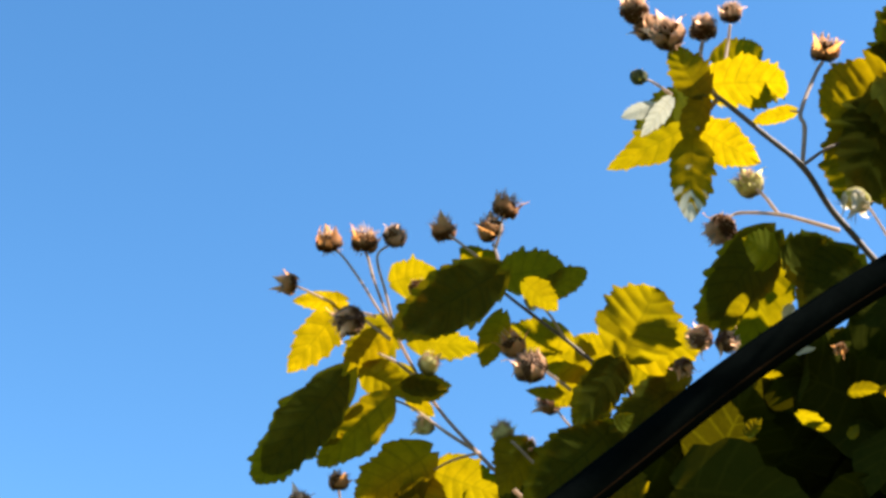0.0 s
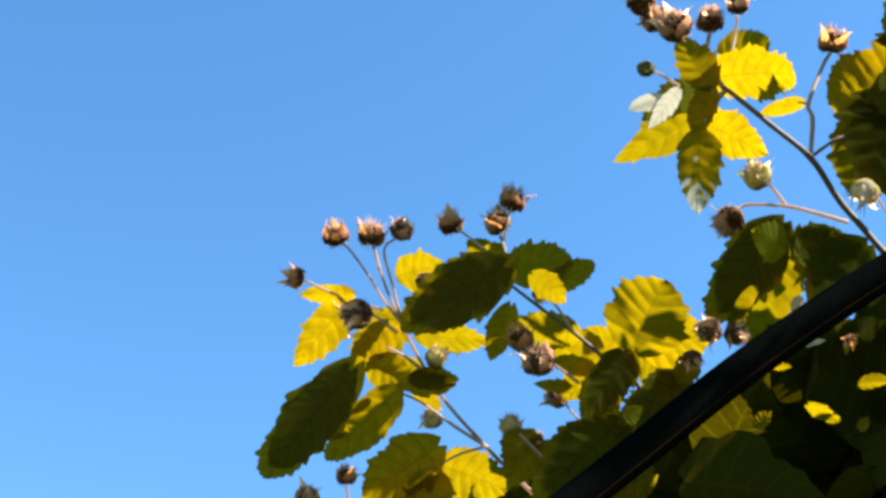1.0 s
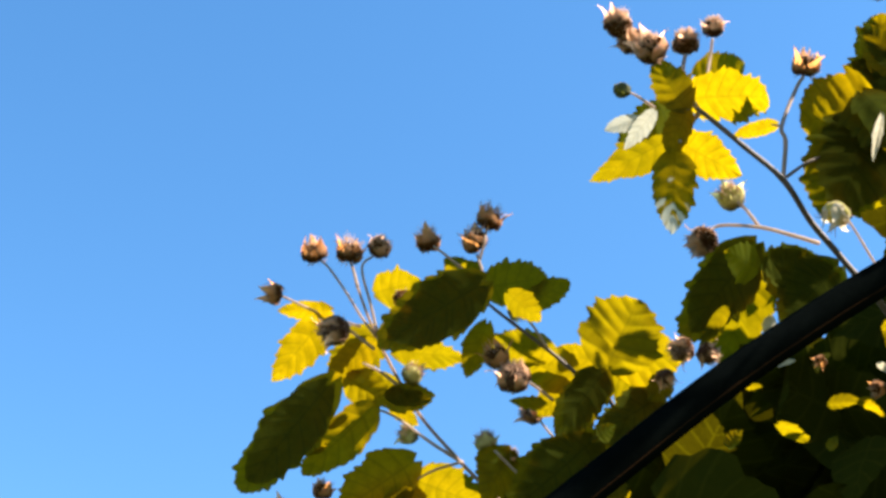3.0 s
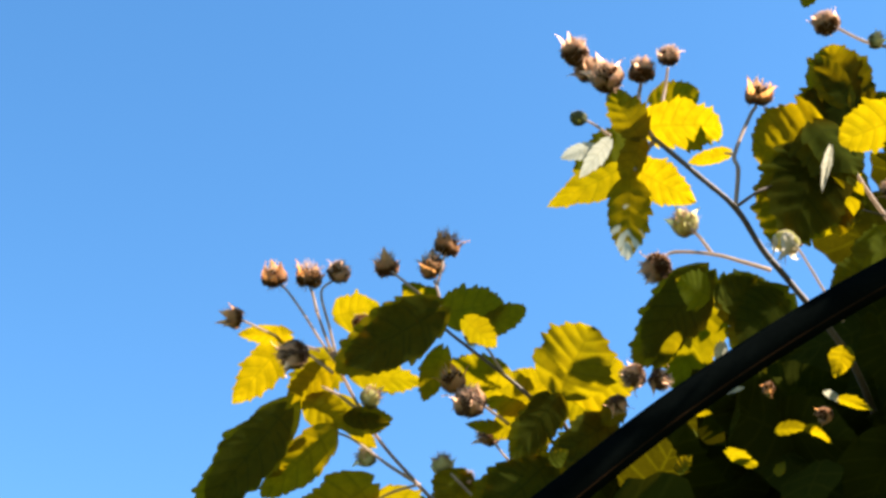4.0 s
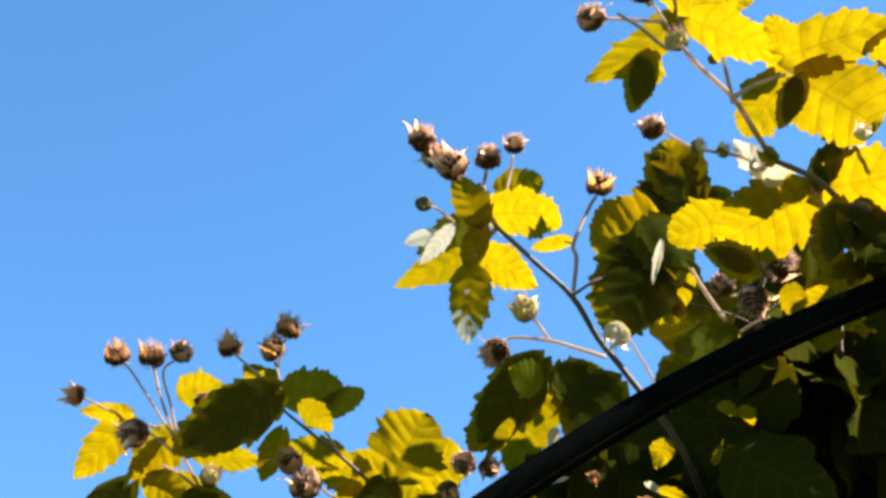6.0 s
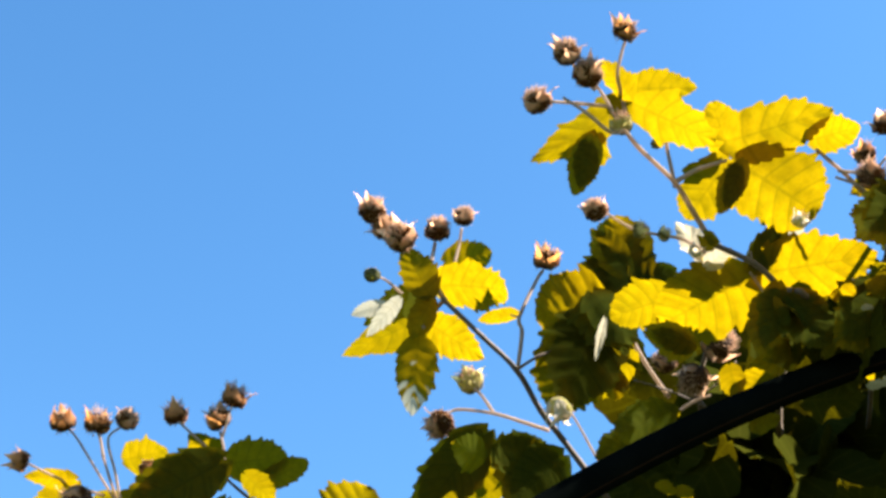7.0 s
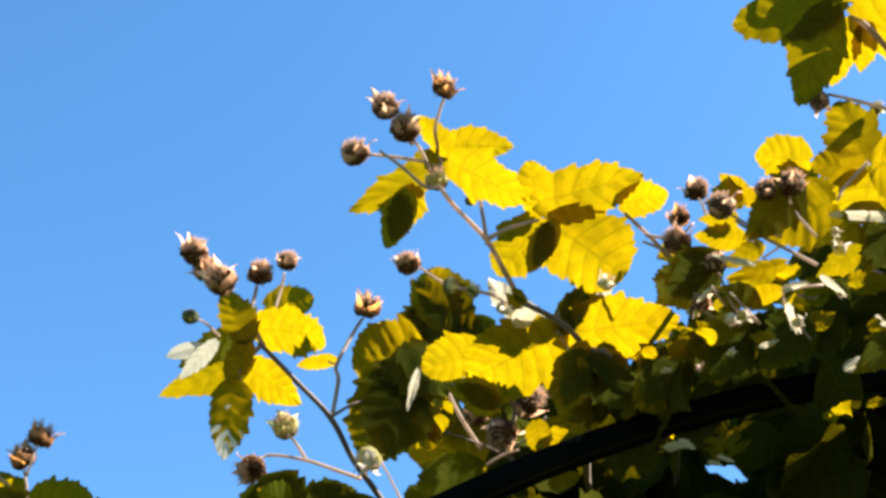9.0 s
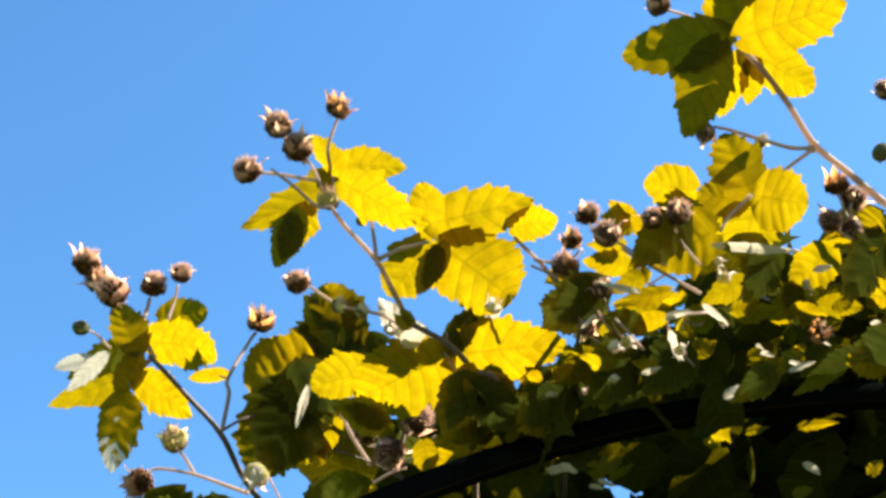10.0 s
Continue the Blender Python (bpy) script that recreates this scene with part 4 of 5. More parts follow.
leaf(cane_d, (0.1854, 0.5507, 2.1330), (0.1380, 0.5799, 2.1118), 0.0205, 4, ends=(0.5, 0.82), bend=0.04, calm=0.5)
leaf(cane_d, (0.1721, 0.5640, 2.1204), (0.1648, 0.5847, 2.1058), 0.0189, 8, ends=(0.48, 0.62), calm=0.5)
leaf(cane_d, (0.1611, 0.5396, 2.0912), (0.1535, 0.5498, 2.0640), 0.0158, -8, ends=(0.58, 0.84), fold=0.05, backed=True, calm=0.35)
leaf(cane_d, (0.1847, 0.5286, 2.1133), (0.1669, 0.5191, 2.1308), 0.0128, -28, ends=(0.58, 0.84), calm=0.5)
leaf(cane_d, (0.1847, 0.5396, 2.1307), (0.2187, 0.5276, 2.1223), 0.0183, 12, ends=(0.5, 0.82), calm=0.5)
leaf(cane_d, (0.1813, 0.5186, 2.1004), (0.2216, 0.5184, 2.0774), 0.0244, 28, ends=(0.5, 0.72), calm=0.5)
leaf(cane_d, (0.1846, 0.5389, 2.1141), (0.1719, 0.5355, 2.1212), 0.0156, 4)
leaf(cane_d, (0.2333, 0.5396, 2.0959), (0.2838, 0.5145, 2.0981), 0.0293, 8, ends=(0.48, 0.82), calm=0.5)
leaf(cane_d, (0.2390, 0.5536, 2.1000), (0.2282, 0.5352, 2.1198), 0.0236, -28, ends=(0.5, 0.62), calm=0.5)
leaf(cane_d, (0.2752, 0.5323, 2.0927), (0.2972, 0.5164, 2.0899), 0.0178, 8, ends=(0.48, 0.67), calm=0.5)
leaf(cane_d, (0.2395, 0.5465, 2.0891), (0.2804, 0.5534, 2.0618), 0.0455, 20, ends=(0.5, 0.5), calm=0.5)
leaf(cane_d, (0.2365, 0.5466, 2.0903), (0.2180, 0.5759, 2.0728), 0.0280, 0, ends=(0.5, 0.62), calm=0.5)
leaf(cane_d, (0.2393, 0.5416, 2.0815), (0.2278, 0.5513, 2.0569), 0.0139, -12, ends=(0.58, 0.84), fold=0.05, backed=True, calm=0.35)

cane_e = thing("raspberry_cane", (0.5653, 1.2963, -0.0200), "raspberry cane with a cluster of round dark buds", "raspberry cane", "canes of the hedge")
stem(cane_e, [(0.5653, 1.2963, -0.0200), (0.4353, 1.1663, 1.2310), (0.3953, 0.8863, 1.9517), (0.3453, 0.6763, 2.0517), (0.3153, 0.5463, 2.0517)], 0.0016, 0.0013, "stem", STEM, 9)
stem(cane_e, [(0.3153, 0.5463, 2.0517), (0.3085, 0.5424, 2.0572), (0.2916, 0.5331, 2.0705), (0.2817, 0.5286, 2.0770), (0.2751, 0.5256, 2.0813)], 0.0013, 0.0009, "stem", STEM_SUNLIT, 9, "upper cane, sunlight put into its paler bark")
stem(cane_e, [(0.2868, 0.5317, 2.0725), (0.3031, 0.5298, 2.0713), (0.3123, 0.5267, 2.0796)], 0.0009, 0.0007)
stem(cane_e, [(0.3116, 0.5422, 2.0575), (0.2974, 0.5337, 2.0642), (0.2855, 0.5335, 2.0700)], 0.0009, 0.0007)
stem(cane_e, [(0.3655, 0.5065, 2.0418), (0.3387, 0.5033, 2.0540), (0.3216, 0.4959, 2.0570)], 0.0010, 0.0008)
stem(cane_e, [(0.3462, 0.4994, 2.0520), (0.3320, 0.4999, 2.0578), (0.3167, 0.4937, 2.0601)], 0.0008, 0.0006)
stem(cane_e, [(0.3642, 0.4983, 2.0535), (0.3528, 0.4947, 2.0675), (0.3488, 0.4868, 2.0700)], 0.0008, 0.0006)
stem(cane_e, [(0.3310, 0.5510, 2.0969), (0.3267, 0.5442, 2.1068), (0.3237, 0.5416, 2.1103)], 0.0008, 0.0007)
stem(cane_e, [(0.3438, 0.5383, 2.0261), (0.3247, 0.5306, 2.0399), (0.3141, 0.5332, 2.0334)], 0.0008, 0.0006)
stem(cane_e, [(0.3438, 0.5383, 2.0261), (0.3302, 0.5359, 2.0335), (0.3232, 0.5289, 2.0456), (0.3203, 0.5245, 2.0457)], 0.0008, 0.0006)
bud(cane_e, (0.3303, 0.5585, 2.1305), (0.00, -0.68, 0.74), 0.0141, "r")
bud(cane_e, (0.3079, 0.4794, 2.0509), (-0.51, -0.36, 0.78), 0.0151, "f")
bud(cane_e, (0.3366, 0.4864, 2.0705), (-0.51, -0.57, 0.64), 0.0124, "f")
bud(cane_e, (0.3499, 0.4839, 2.0741), (0.11, -0.47, 0.87), 0.0139, "f")
bud(cane_e, (0.3039, 0.5327, 2.0711), (-0.62, -0.37, 0.69), 0.0147, "f")
bud(cane_e, (0.3346, 0.5999, 2.1455), (-0.31, -0.41, 0.85), 0.0136, "o")
bud(cane_e, (0.3219, 0.5283, 2.0552), (-0.31, -0.62, 0.72), 0.0112, "f")
bud(cane_e, (0.3126, 0.5333, 2.0332), (-0.81, -0.28, -0.52), 0.0100, "f")
bud(cane_e, (0.3333, 0.5056, 2.0580), (0.92, 0.30, -0.24), 0.0115, "w")
bud(cane_e, (0.3337, 0.5363, 2.0289), (0.93, 0.34, -0.14), 0.0122, "w")
bud(cane_e, (0.3837, 0.5145, 2.0601), (0.37, -0.39, 0.84), 0.0132, "w")
leaf(cane_e, (0.3677, 0.4913, 2.0932), (0.3380, 0.4963, 2.0668), 0.0217, -0)
leaf(cane_e, (0.3591, 0.4903, 2.0798), (0.3256, 0.4943, 2.0455), 0.0262, -0)
leaf(cane_e, (0.3463, 0.5214, 2.0650), (0.3252, 0.5279, 2.0524), 0.0110, -4)
leaf(cane_e, (0.3552, 0.5363, 2.0585), (0.3313, 0.5418, 2.0540), 0.0124, -4)
leaf(cane_e, (0.3576, 0.5344, 2.0464), (0.3333, 0.5465, 2.0448), 0.0098, -4, calm=0.4)
leaf(cane_e, (0.3963, 0.5143, 2.0604), (0.3750, 0.5284, 2.0515), 0.0126, -0, calm=0.4)
leaf(cane_e, (0.3917, 0.5256, 2.0442), (0.4157, 0.5146, 2.0446), 0.0092, 4, calm=0.4)
leaf(cane_e, (0.4105, 0.5246, 2.0456), (0.4347, 0.5144, 2.0449), 0.0102, 4, calm=0.4)
leaf(cane_e, (0.4453, 0.5210, 2.0508), (0.4568, 0.5126, 2.0543), 0.0073, -0, calm=0.4)
leaf(cane_e, (0.3231, 0.5515, 2.0221), (0.3075, 0.5519, 2.0172), 0.0171, 4)
leaf(cane_e, (0.3133, 0.5574, 2.0284), (0.3253, 0.5542, 2.0348), 0.0124, 4)
leaf(cane_e, (0.3237, 0.5346, 2.0610), (0.2852, 0.5285, 2.0267), 0.0268, 4, calm=0.75, backed=True)
leaf(cane_e, (0.3102, 0.5362, 2.0735), (0.2948, 0.5417, 2.0657), 0.0155, -0)
leaf(cane_e, (0.3404, 0.5272, 2.0715), (0.3143, 0.5347, 2.0776), 0.0136, -12, calm=0.4)
leaf(cane_e, (0.3363, 0.5243, 2.0831), (0.3154, 0.5297, 2.0850), 0.0112, -12, calm=0.4)
leaf(cane_e, (0.3393, 0.5125, 2.0926), (0.3189, 0.5106, 2.0899), 0.0175, 8)
leaf(cane_e, (0.3388, 0.5142, 2.0901), (0.3237, 0.5092, 2.0999), 0.0103, -16, calm=0.4)
leaf(cane_e, (0.3637, 0.4867, 2.0942), (0.3383, 0.4951, 2.1014), 0.0221, -16, ends=(0.48, 0.62), calm=0.5)
leaf(cane_e, (0.3416, 0.5059, 2.0871), (0.3369, 0.5131, 2.0814), 0.0122, 4, calm=0.4)
leaf(cane_e, (0.3173, 0.5547, 2.0249), (0.2989, 0.5582, 2.0142), 0.0132, -0)
leaf(cane_e, (0.3582, 0.5266, 2.0575), (0.3280, 0.5324, 2.0493), 0.0088, 4)
leaf(cane_e, (0.3367, 0.5427, 2.0419), (0.3236, 0.5485, 2.0423), 0.0099, -4, calm=0.4)
leaf(cane_e, (0.3806, 0.4962, 2.0799), (0.3412, 0.5106, 2.0591), 0.0303, 4, ends=(0.5, 0.72), calm=0.35)
leaf(cane_e, (0.2973, 0.5711, 2.0237), (0.2856, 0.5723, 2.0237), 0.0100, -4)
leaf(cane_e, (0.3561, 0.5457, 2.0451), (0.3205, 0.5249, 2.0372), 0.0120, 12, calm=0.6)
leaf(cane_e, (0.3396, 0.5465, 2.0366), (0.3132, 0.5400, 2.0120), 0.0172, -0, calm=0.6)
leaf(cane_e, (0.3141, 0.5563, 2.0300), (0.3037, 0.5614, 2.0183), 0.0148, -0)
stem(cane_e, [(0.3799, 0.5320, 2.0499), (0.3571, 0.5317, 2.0424), (0.3660, 0.5443, 2.0345), (0.3750, 0.5485, 2.0263)], 0.0008, 0.0005)
stem(cane_e, [(0.3404, 0.5518, 2.0291), (0.3253, 0.5486, 2.0346), (0.3159, 0.5451, 2.0385)], 0.0009, 0.0006)
stem(cane_e, [(0.3386, 0.5477, 2.0349), (0.3277, 0.5431, 2.0415), (0.3213, 0.5383, 2.0483)], 0.0008, 0.0006)
stem(cane_e, [(0.3813, 0.5094, 2.0822), (0.3588, 0.5157, 2.0648), (0.3461, 0.5257, 2.0588)], 0.0008, 0.0006)
leaf(cane_e, (0.3099, 0.5124, 2.0260), (0.3037, 0.5194, 2.0219), 0.0021, 4, LEAF_PALE, "pale felted leaf with sun glint in its colour", calm=1.7)
leaf(cane_e, (0.3464, 0.5117, 2.0270), (0.3586, 0.5046, 2.0289), 0.0014, 4, LEAF_PALE, "pale felted leaf with sun glint in its colour", calm=1.7)
leaf(cane_e, (0.3363, 0.5279, 2.0039), (0.3454, 0.5225, 2.0054), 0.0021, -0, LEAF_PALE, "pale felted leaf with sun glint in its colour", calm=1.7)
leaf(cane_e, (0.4266, 0.5113, 2.0275), (0.4357, 0.5131, 2.0220), 0.0022, 16, LEAF_PALE, "pale felted leaf with sun glint in its colour", calm=1.7)
leaf(cane_e, (0.4148, 0.5203, 2.0147), (0.4222, 0.5197, 2.0124), 0.0014, 12, LEAF_PALE, "pale felted leaf with sun glint in its colour", calm=1.7)
leaf(cane_e, (0.4613, 0.5159, 2.0210), (0.4534, 0.5235, 2.0168), 0.0014, 4, LEAF_PALE, "pale felted leaf with sun glint in its colour", calm=1.7)
leaf(cane_e, (0.3309, 0.5044, 2.0374), (0.3101, 0.5072, 2.0426), 0.0026, -12, LEAF_PALE, "pale felted leaf with sun glint in its colour", calm=1.7)
leaf(cane_e, (0.3963, 0.5163, 2.0205), (0.4013, 0.5190, 2.0166), 0.0015, 16, LEAF_PALE, "pale felted leaf with sun glint in its colour", calm=1.7)
bud(cane_e, (0.3200, 0.5204, 2.0145), (0.87, 0.17, -0.47), 0.0118, "w")
bud(cane_e, (0.3552, 0.5199, 2.0153), (0.60, 0.43, -0.68), 0.0118, "w")
bud(cane_e, (0.3762, 0.5107, 2.0284), (0.75, 0.04, -0.66), 0.0069, "w")
bud(cane_e, (0.3215, 0.5301, 2.0007), (0.91, -0.20, 0.36), 0.0069, "w")
bud(cane_e, (0.4202, 0.4973, 2.0475), (0.97, 0.01, -0.23), 0.0100, "w")
bud(cane_e, (0.3715, 0.4932, 2.0534), (0.87, -0.03, -0.49), 0.0082, "w")

cane_g = thing("raspberry_cane", (0.7505, 1.2216, -0.0200), "stout raspberry cane with large sunlit leaves", "raspberry cane", "canes of the hedge")
stem(cane_g, [(0.7505, 1.2216, -0.0200), (0.7205, 1.0916, 1.2283), (0.6898, 0.7945, 2.0345), (0.5638, 0.5659, 2.0267), (0.5005, 0.4716, 2.0472)], 0.0024, 0.0020, "stem", STEM, 9)
stem(cane_g, [(0.5005, 0.4716, 2.0472), (0.4504, 0.4551, 2.0708), (0.4283, 0.4471, 2.0822), (0.4089, 0.4402, 2.0920), (0.3937, 0.4298, 2.1070), (0.3788, 0.4210, 2.1195), (0.3659, 0.4154, 2.1275)], 0.0020, 0.0014, "stem", STEM_SUNLIT, 9, "upper cane, sunlight put into its paler bark")
stem(cane_g, [(0.4090, 0.4413, 2.0904), (0.3961, 0.4407, 2.0879), (0.3766, 0.4371, 2.0880), (0.3641, 0.4405, 2.0947), (0.3559, 0.4389, 2.0939)], 0.0012, 0.0008)
stem(cane_g, [(0.4085, 0.4419, 2.0897), (0.3942, 0.4474, 2.0792), (0.3780, 0.4569, 2.0682)], 0.0011, 0.0008)
stem(cane_g, [(0.3659, 0.4154, 2.1275), (0.3607, 0.4141, 2.1352), (0.3500, 0.4092, 2.1363)], 0.0012, 0.0010)
stem(cane_g, [(0.3594, 0.4118, 2.1326), (0.3398, 0.4119, 2.1412), (0.3231, 0.4073, 2.1391)], 0.0010, 0.0007)
stem(cane_g, [(0.3745, 0.4506, 2.0624), (0.3650, 0.4602, 2.0545), (0.3599, 0.4619, 2.0463)], 0.0010, 0.0007)
bud(cane_g, (0.3512, 0.4409, 2.0911), (-0.63, -0.19, -0.75), 0.0114, "f")
bud(cane_g, (0.3829, 0.4443, 2.0935), (0.70, -0.32, 0.63), 0.0085, "p")
bud(cane_g, (0.3215, 0.4063, 2.1405), (-0.54, -0.31, 0.78), 0.0129, "f")
bud(cane_g, (0.4129, 0.4475, 2.0965), (-0.68, -0.73, -0.01), 0.0076, "p")
leaf(cane_g, (0.3590, 0.4099, 2.1314), (0.3043, 0.4183, 2.1133), 0.0277, 4, ends=(0.5, 0.64), calm=0.35)
leaf(cane_g, (0.3536, 0.4110, 2.1251), (0.3392, 0.4384, 2.0843), 0.0281, -4, ends=(0.5, 0.77), calm=0.35)
leaf(cane_g, (0.3598, 0.4017, 2.1200), (0.4030, 0.3732, 2.1230), 0.0296, 8, ends=(0.5, 0.72), calm=0.5)
leaf(cane_g, (0.3731, 0.4226, 2.1357), (0.4064, 0.4243, 2.1138), 0.0227, 28, ends=(0.5, 0.54), calm=0.5)
leaf(cane_g, (0.3712, 0.4245, 2.1340), (0.3681, 0.4557, 2.1169), 0.0147, 16, ends=(0.58, 0.84), calm=0.5)
leaf(cane_g, (0.3781, 0.4231, 2.1314), (0.3797, 0.4451, 2.1185), 0.0127, 20, ends=(0.58, 0.84), calm=0.5)
leaf(cane_g, (0.3667, 0.4104, 2.1346), (0.3481, 0.3904, 2.1691), 0.0295, -0)
leaf(cane_g, (0.3745, 0.4150, 2.1428), (0.3912, 0.3897, 2.1733), 0.0277, -4)
leaf(cane_g, (0.3767, 0.4537, 2.0650), (0.3609, 0.4397, 2.0912), 0.0281, 0, ends=(0.46, 0.64), calm=0.35)
leaf(cane_g, (0.3771, 0.4597, 2.0670), (0.3510, 0.4624, 2.0691), 0.0203, 0, ends=(0.5, 0.72), calm=0.5)
leaf(cane_g, (0.3679, 0.4369, 2.0497), (0.3928, 0.4326, 2.0441), 0.0298, 4, ends=(0.44, 0.58), calm=0.5)
leaf(cane_g, (0.3804, 0.4590, 2.0669), (0.3814, 0.4826, 2.0503), 0.0311, 16, ends=(0.46, 0.62), calm=0.5)
leaf(cane_g, (0.3618, 0.4626, 2.0379), (0.4160, 0.4826, 2.0672), 0.0104, -8, calm=0.6)
leaf(cane_g, (0.3567, 0.4659, 2.0405), (0.3969, 0.4542, 2.0326), 0.0041, 12, LEAF_PALE, "pale felted leaf with sun glint in its colour", calm=1.7)

cane_h = thing("raspberry_cane", (0.7790, 1.2680, -0.0200), "raspberry cane with shaded toothed leaves and clustered buds", "raspberry cane", "canes of the hedge")
stem(cane_h, [(0.7790, 1.2680, -0.0200), (0.7490, 1.1380, 1.2153), (0.7103, 0.8474, 2.0034), (0.5873, 0.6164, 1.9992), (0.5290, 0.5180, 2.0254), (0.4904, 0.4995, 2.0519), (0.4632, 0.4891, 2.0667), (0.4461, 0.4816, 2.0773), (0.4391, 0.4770, 2.0840)], 0.0020, 0.0010, "stem", STEM, 9)
stem(cane_h, [(0.4377, 0.4688, 2.0660), (0.4330, 0.4602, 2.0695), (0.4365, 0.4606, 2.0778)], 0.0009, 0.0006)
stem(cane_h, [(0.4346, 0.4690, 2.0657), (0.4282, 0.4590, 2.0715), (0.4270, 0.4595, 2.0793)], 0.0009, 0.0006)
stem(cane_h, [(0.4479, 0.4749, 2.0574), (0.4326, 0.4685, 2.0577), (0.4269, 0.4695, 2.0650)], 0.0009, 0.0006)
stem(cane_h, [(0.4697, 0.4501, 2.0928), (0.4564, 0.4346, 2.1082), (0.4509, 0.4286, 2.1234)], 0.0008, 0.0006)
bud(cane_h, (0.4274, 0.4578, 2.0817), (-0.24, -0.54, 0.81), 0.0146, "o")
bud(cane_h, (0.4366, 0.4609, 2.0773), (0.54, -0.76, 0.35), 0.0136, "f")
bud(cane_h, (0.4252, 0.4683, 2.0668), (-0.71, -0.71, 0.02), 0.0126, "f")
bud(cane_h, (0.4372, 0.4695, 2.0650), (0.00, 0.06, -1.00), 0.0116, "f")
bud(cane_h, (0.4495, 0.4279, 2.1245), (-0.45, -0.51, 0.73), 0.0106, "f")
bud(cane_h, (0.4502, 0.4463, 2.0981), (-0.51, 0.58, -0.63), 0.0101, "g")
bud(cane_h, (0.4237, 0.5010, 2.0200), (0.28, -0.94, 0.19), 0.0126, "o")
leaf(cane_h, (0.4504, 0.4700, 2.0643), (0.4244, 0.4787, 2.0631), 0.0079, -8, calm=0.4)
leaf(cane_h, (0.4319, 0.4825, 2.0612), (0.4139, 0.5020, 2.0498), 0.0223, 4, calm=0.4)
leaf(cane_h, (0.4528, 0.4646, 2.0721), (0.4419, 0.4729, 2.0624), 0.0161, -0)
leaf(cane_h, (0.4537, 0.4712, 2.0626), (0.4228, 0.4729, 2.0174), 0.0241, -0, calm=0.75, backed=True)
leaf(cane_h, (0.4649, 0.4838, 2.0445), (0.4512, 0.4960, 2.0356), 0.0139, -0, calm=0.4)
leaf(cane_h, (0.4505, 0.4915, 2.0484), (0.4744, 0.4983, 2.0418), 0.0227, -28, calm=0.75, backed=True)
leaf(cane_h, (0.4306, 0.5062, 2.0422), (0.4530, 0.5013, 2.0396), 0.0109, 4, calm=0.4)
leaf(cane_h, (0.3998, 0.4861, 2.0561), (0.3757, 0.4867, 2.0217), 0.0221, -0, calm=0.75, backed=True)
leaf(cane_h, (0.4045, 0.4975, 2.0399), (0.4274, 0.5053, 2.0287), 0.0225, -28, calm=0.75, backed=True)
leaf(cane_h, (0.4312, 0.5354, 2.0301), (0.4066, 0.5357, 2.0170), 0.0107, 8)
leaf(cane_h, (0.3901, 0.5174, 1.9966), (0.3762, 0.5253, 1.9922), 0.0042, -0, LEAF_PALE, "pale felted leaf with sun glint in its colour", calm=1.7)
leaf(cane_h, (0.3972, 0.5059, 1.9983), (0.3677, 0.5021, 1.9733), 0.0151, 8, calm=0.75, backed=True)
leaf(cane_h, (0.4571, 0.5358, 2.0296), (0.4148, 0.5263, 1.9981), 0.0097, 4, calm=0.6)
leaf(cane_h, (0.4631, 0.5321, 2.0349), (0.4271, 0.5210, 2.0096), 0.0106, 4, calm=0.6)
leaf(cane_h, (0.4657, 0.4934, 2.0161), (0.4245, 0.4842, 1.9886), 0.0237, 8, calm=0.75, backed=True)

# ---- garden arch ----
arch = thing("garden_arch", (-0.6128, 0.5925, -0.0500), "dark coated steel hoop of a garden arch under the raspberries", "garden arch")
HOOP = [(-0.6128, 0.5925, -0.0500), (-0.6028, 0.5925, 0.8133), (-0.5428, 0.5925, 1.1486), (-0.3728, 0.5925, 1.4686), (-0.1428, 0.5925, 1.6866), (0.0072, 0.5925, 1.8086), (0.0788, 0.5925, 1.8675), (0.1504, 0.5925, 1.9176), (0.2219, 0.5925, 1.9593), (0.2933, 0.5925, 1.9930), (0.3647, 0.5925, 2.0188), (0.4361, 0.5925, 2.0373), (0.5075, 0.5925, 2.0487), (0.7075, 0.5925, 2.0687), (0.9275, 0.5925, 1.9487), (1.0875, 0.5925, 1.6887), (1.1475, 0.5925, 0.9213), (1.1475, 0.5925, -0.0500)]
hoop, hoop_at = tube_mesh("pipe", HOOP, 0.0077, 0.0077, PIPE, 20, 8)
part("pipe", hoop, arch, Matrix.Translation(hoop_at))
# a thin brown strip runs along the underside, facing outwards
under = Vector((0.35, -0.62, -0.70)).normalized() * 0.0077
seam, brown_strip_at = tube_mesh("seam", [Vector(p) + under for p in HOOP[1:-1]], 0.0004, 0.0004, STRIP_BROWN, 6, 8, 0.5, 3)
part("seam", seam, arch, Matrix.Translation(brown_strip_at), "thin brown strip along the underside")

# ---- deep foliage of the hedge ----
EYE_LEVEL = 1.55
RIGHT, UP, AHEAD = Vector((1, 0, 0)), Vector((0, -math.sin(radians(35)), math.cos(radians(35)))), -FRONT
EDGE = [(-0.014, -0.223), (0.030, -0.183), (0.076, -0.146), (0.119, -0.113), (0.155, -0.092), (0.207, -0.064), (0.252, -0.034), (0.289, -0.016), (0.301, 0.013), (0.323, 0.054), (0.362, 0.071), (0.407, 0.079), (0.463, 0.110), (0.503, 0.151), (0.567, 0.170), (0.641, 0.190)]
hedge = thing("raspberry_hedge", (0.45, 1.0, 0.0), "dense shaded raspberry hedge of overlapping toothed leaves", "hedge")


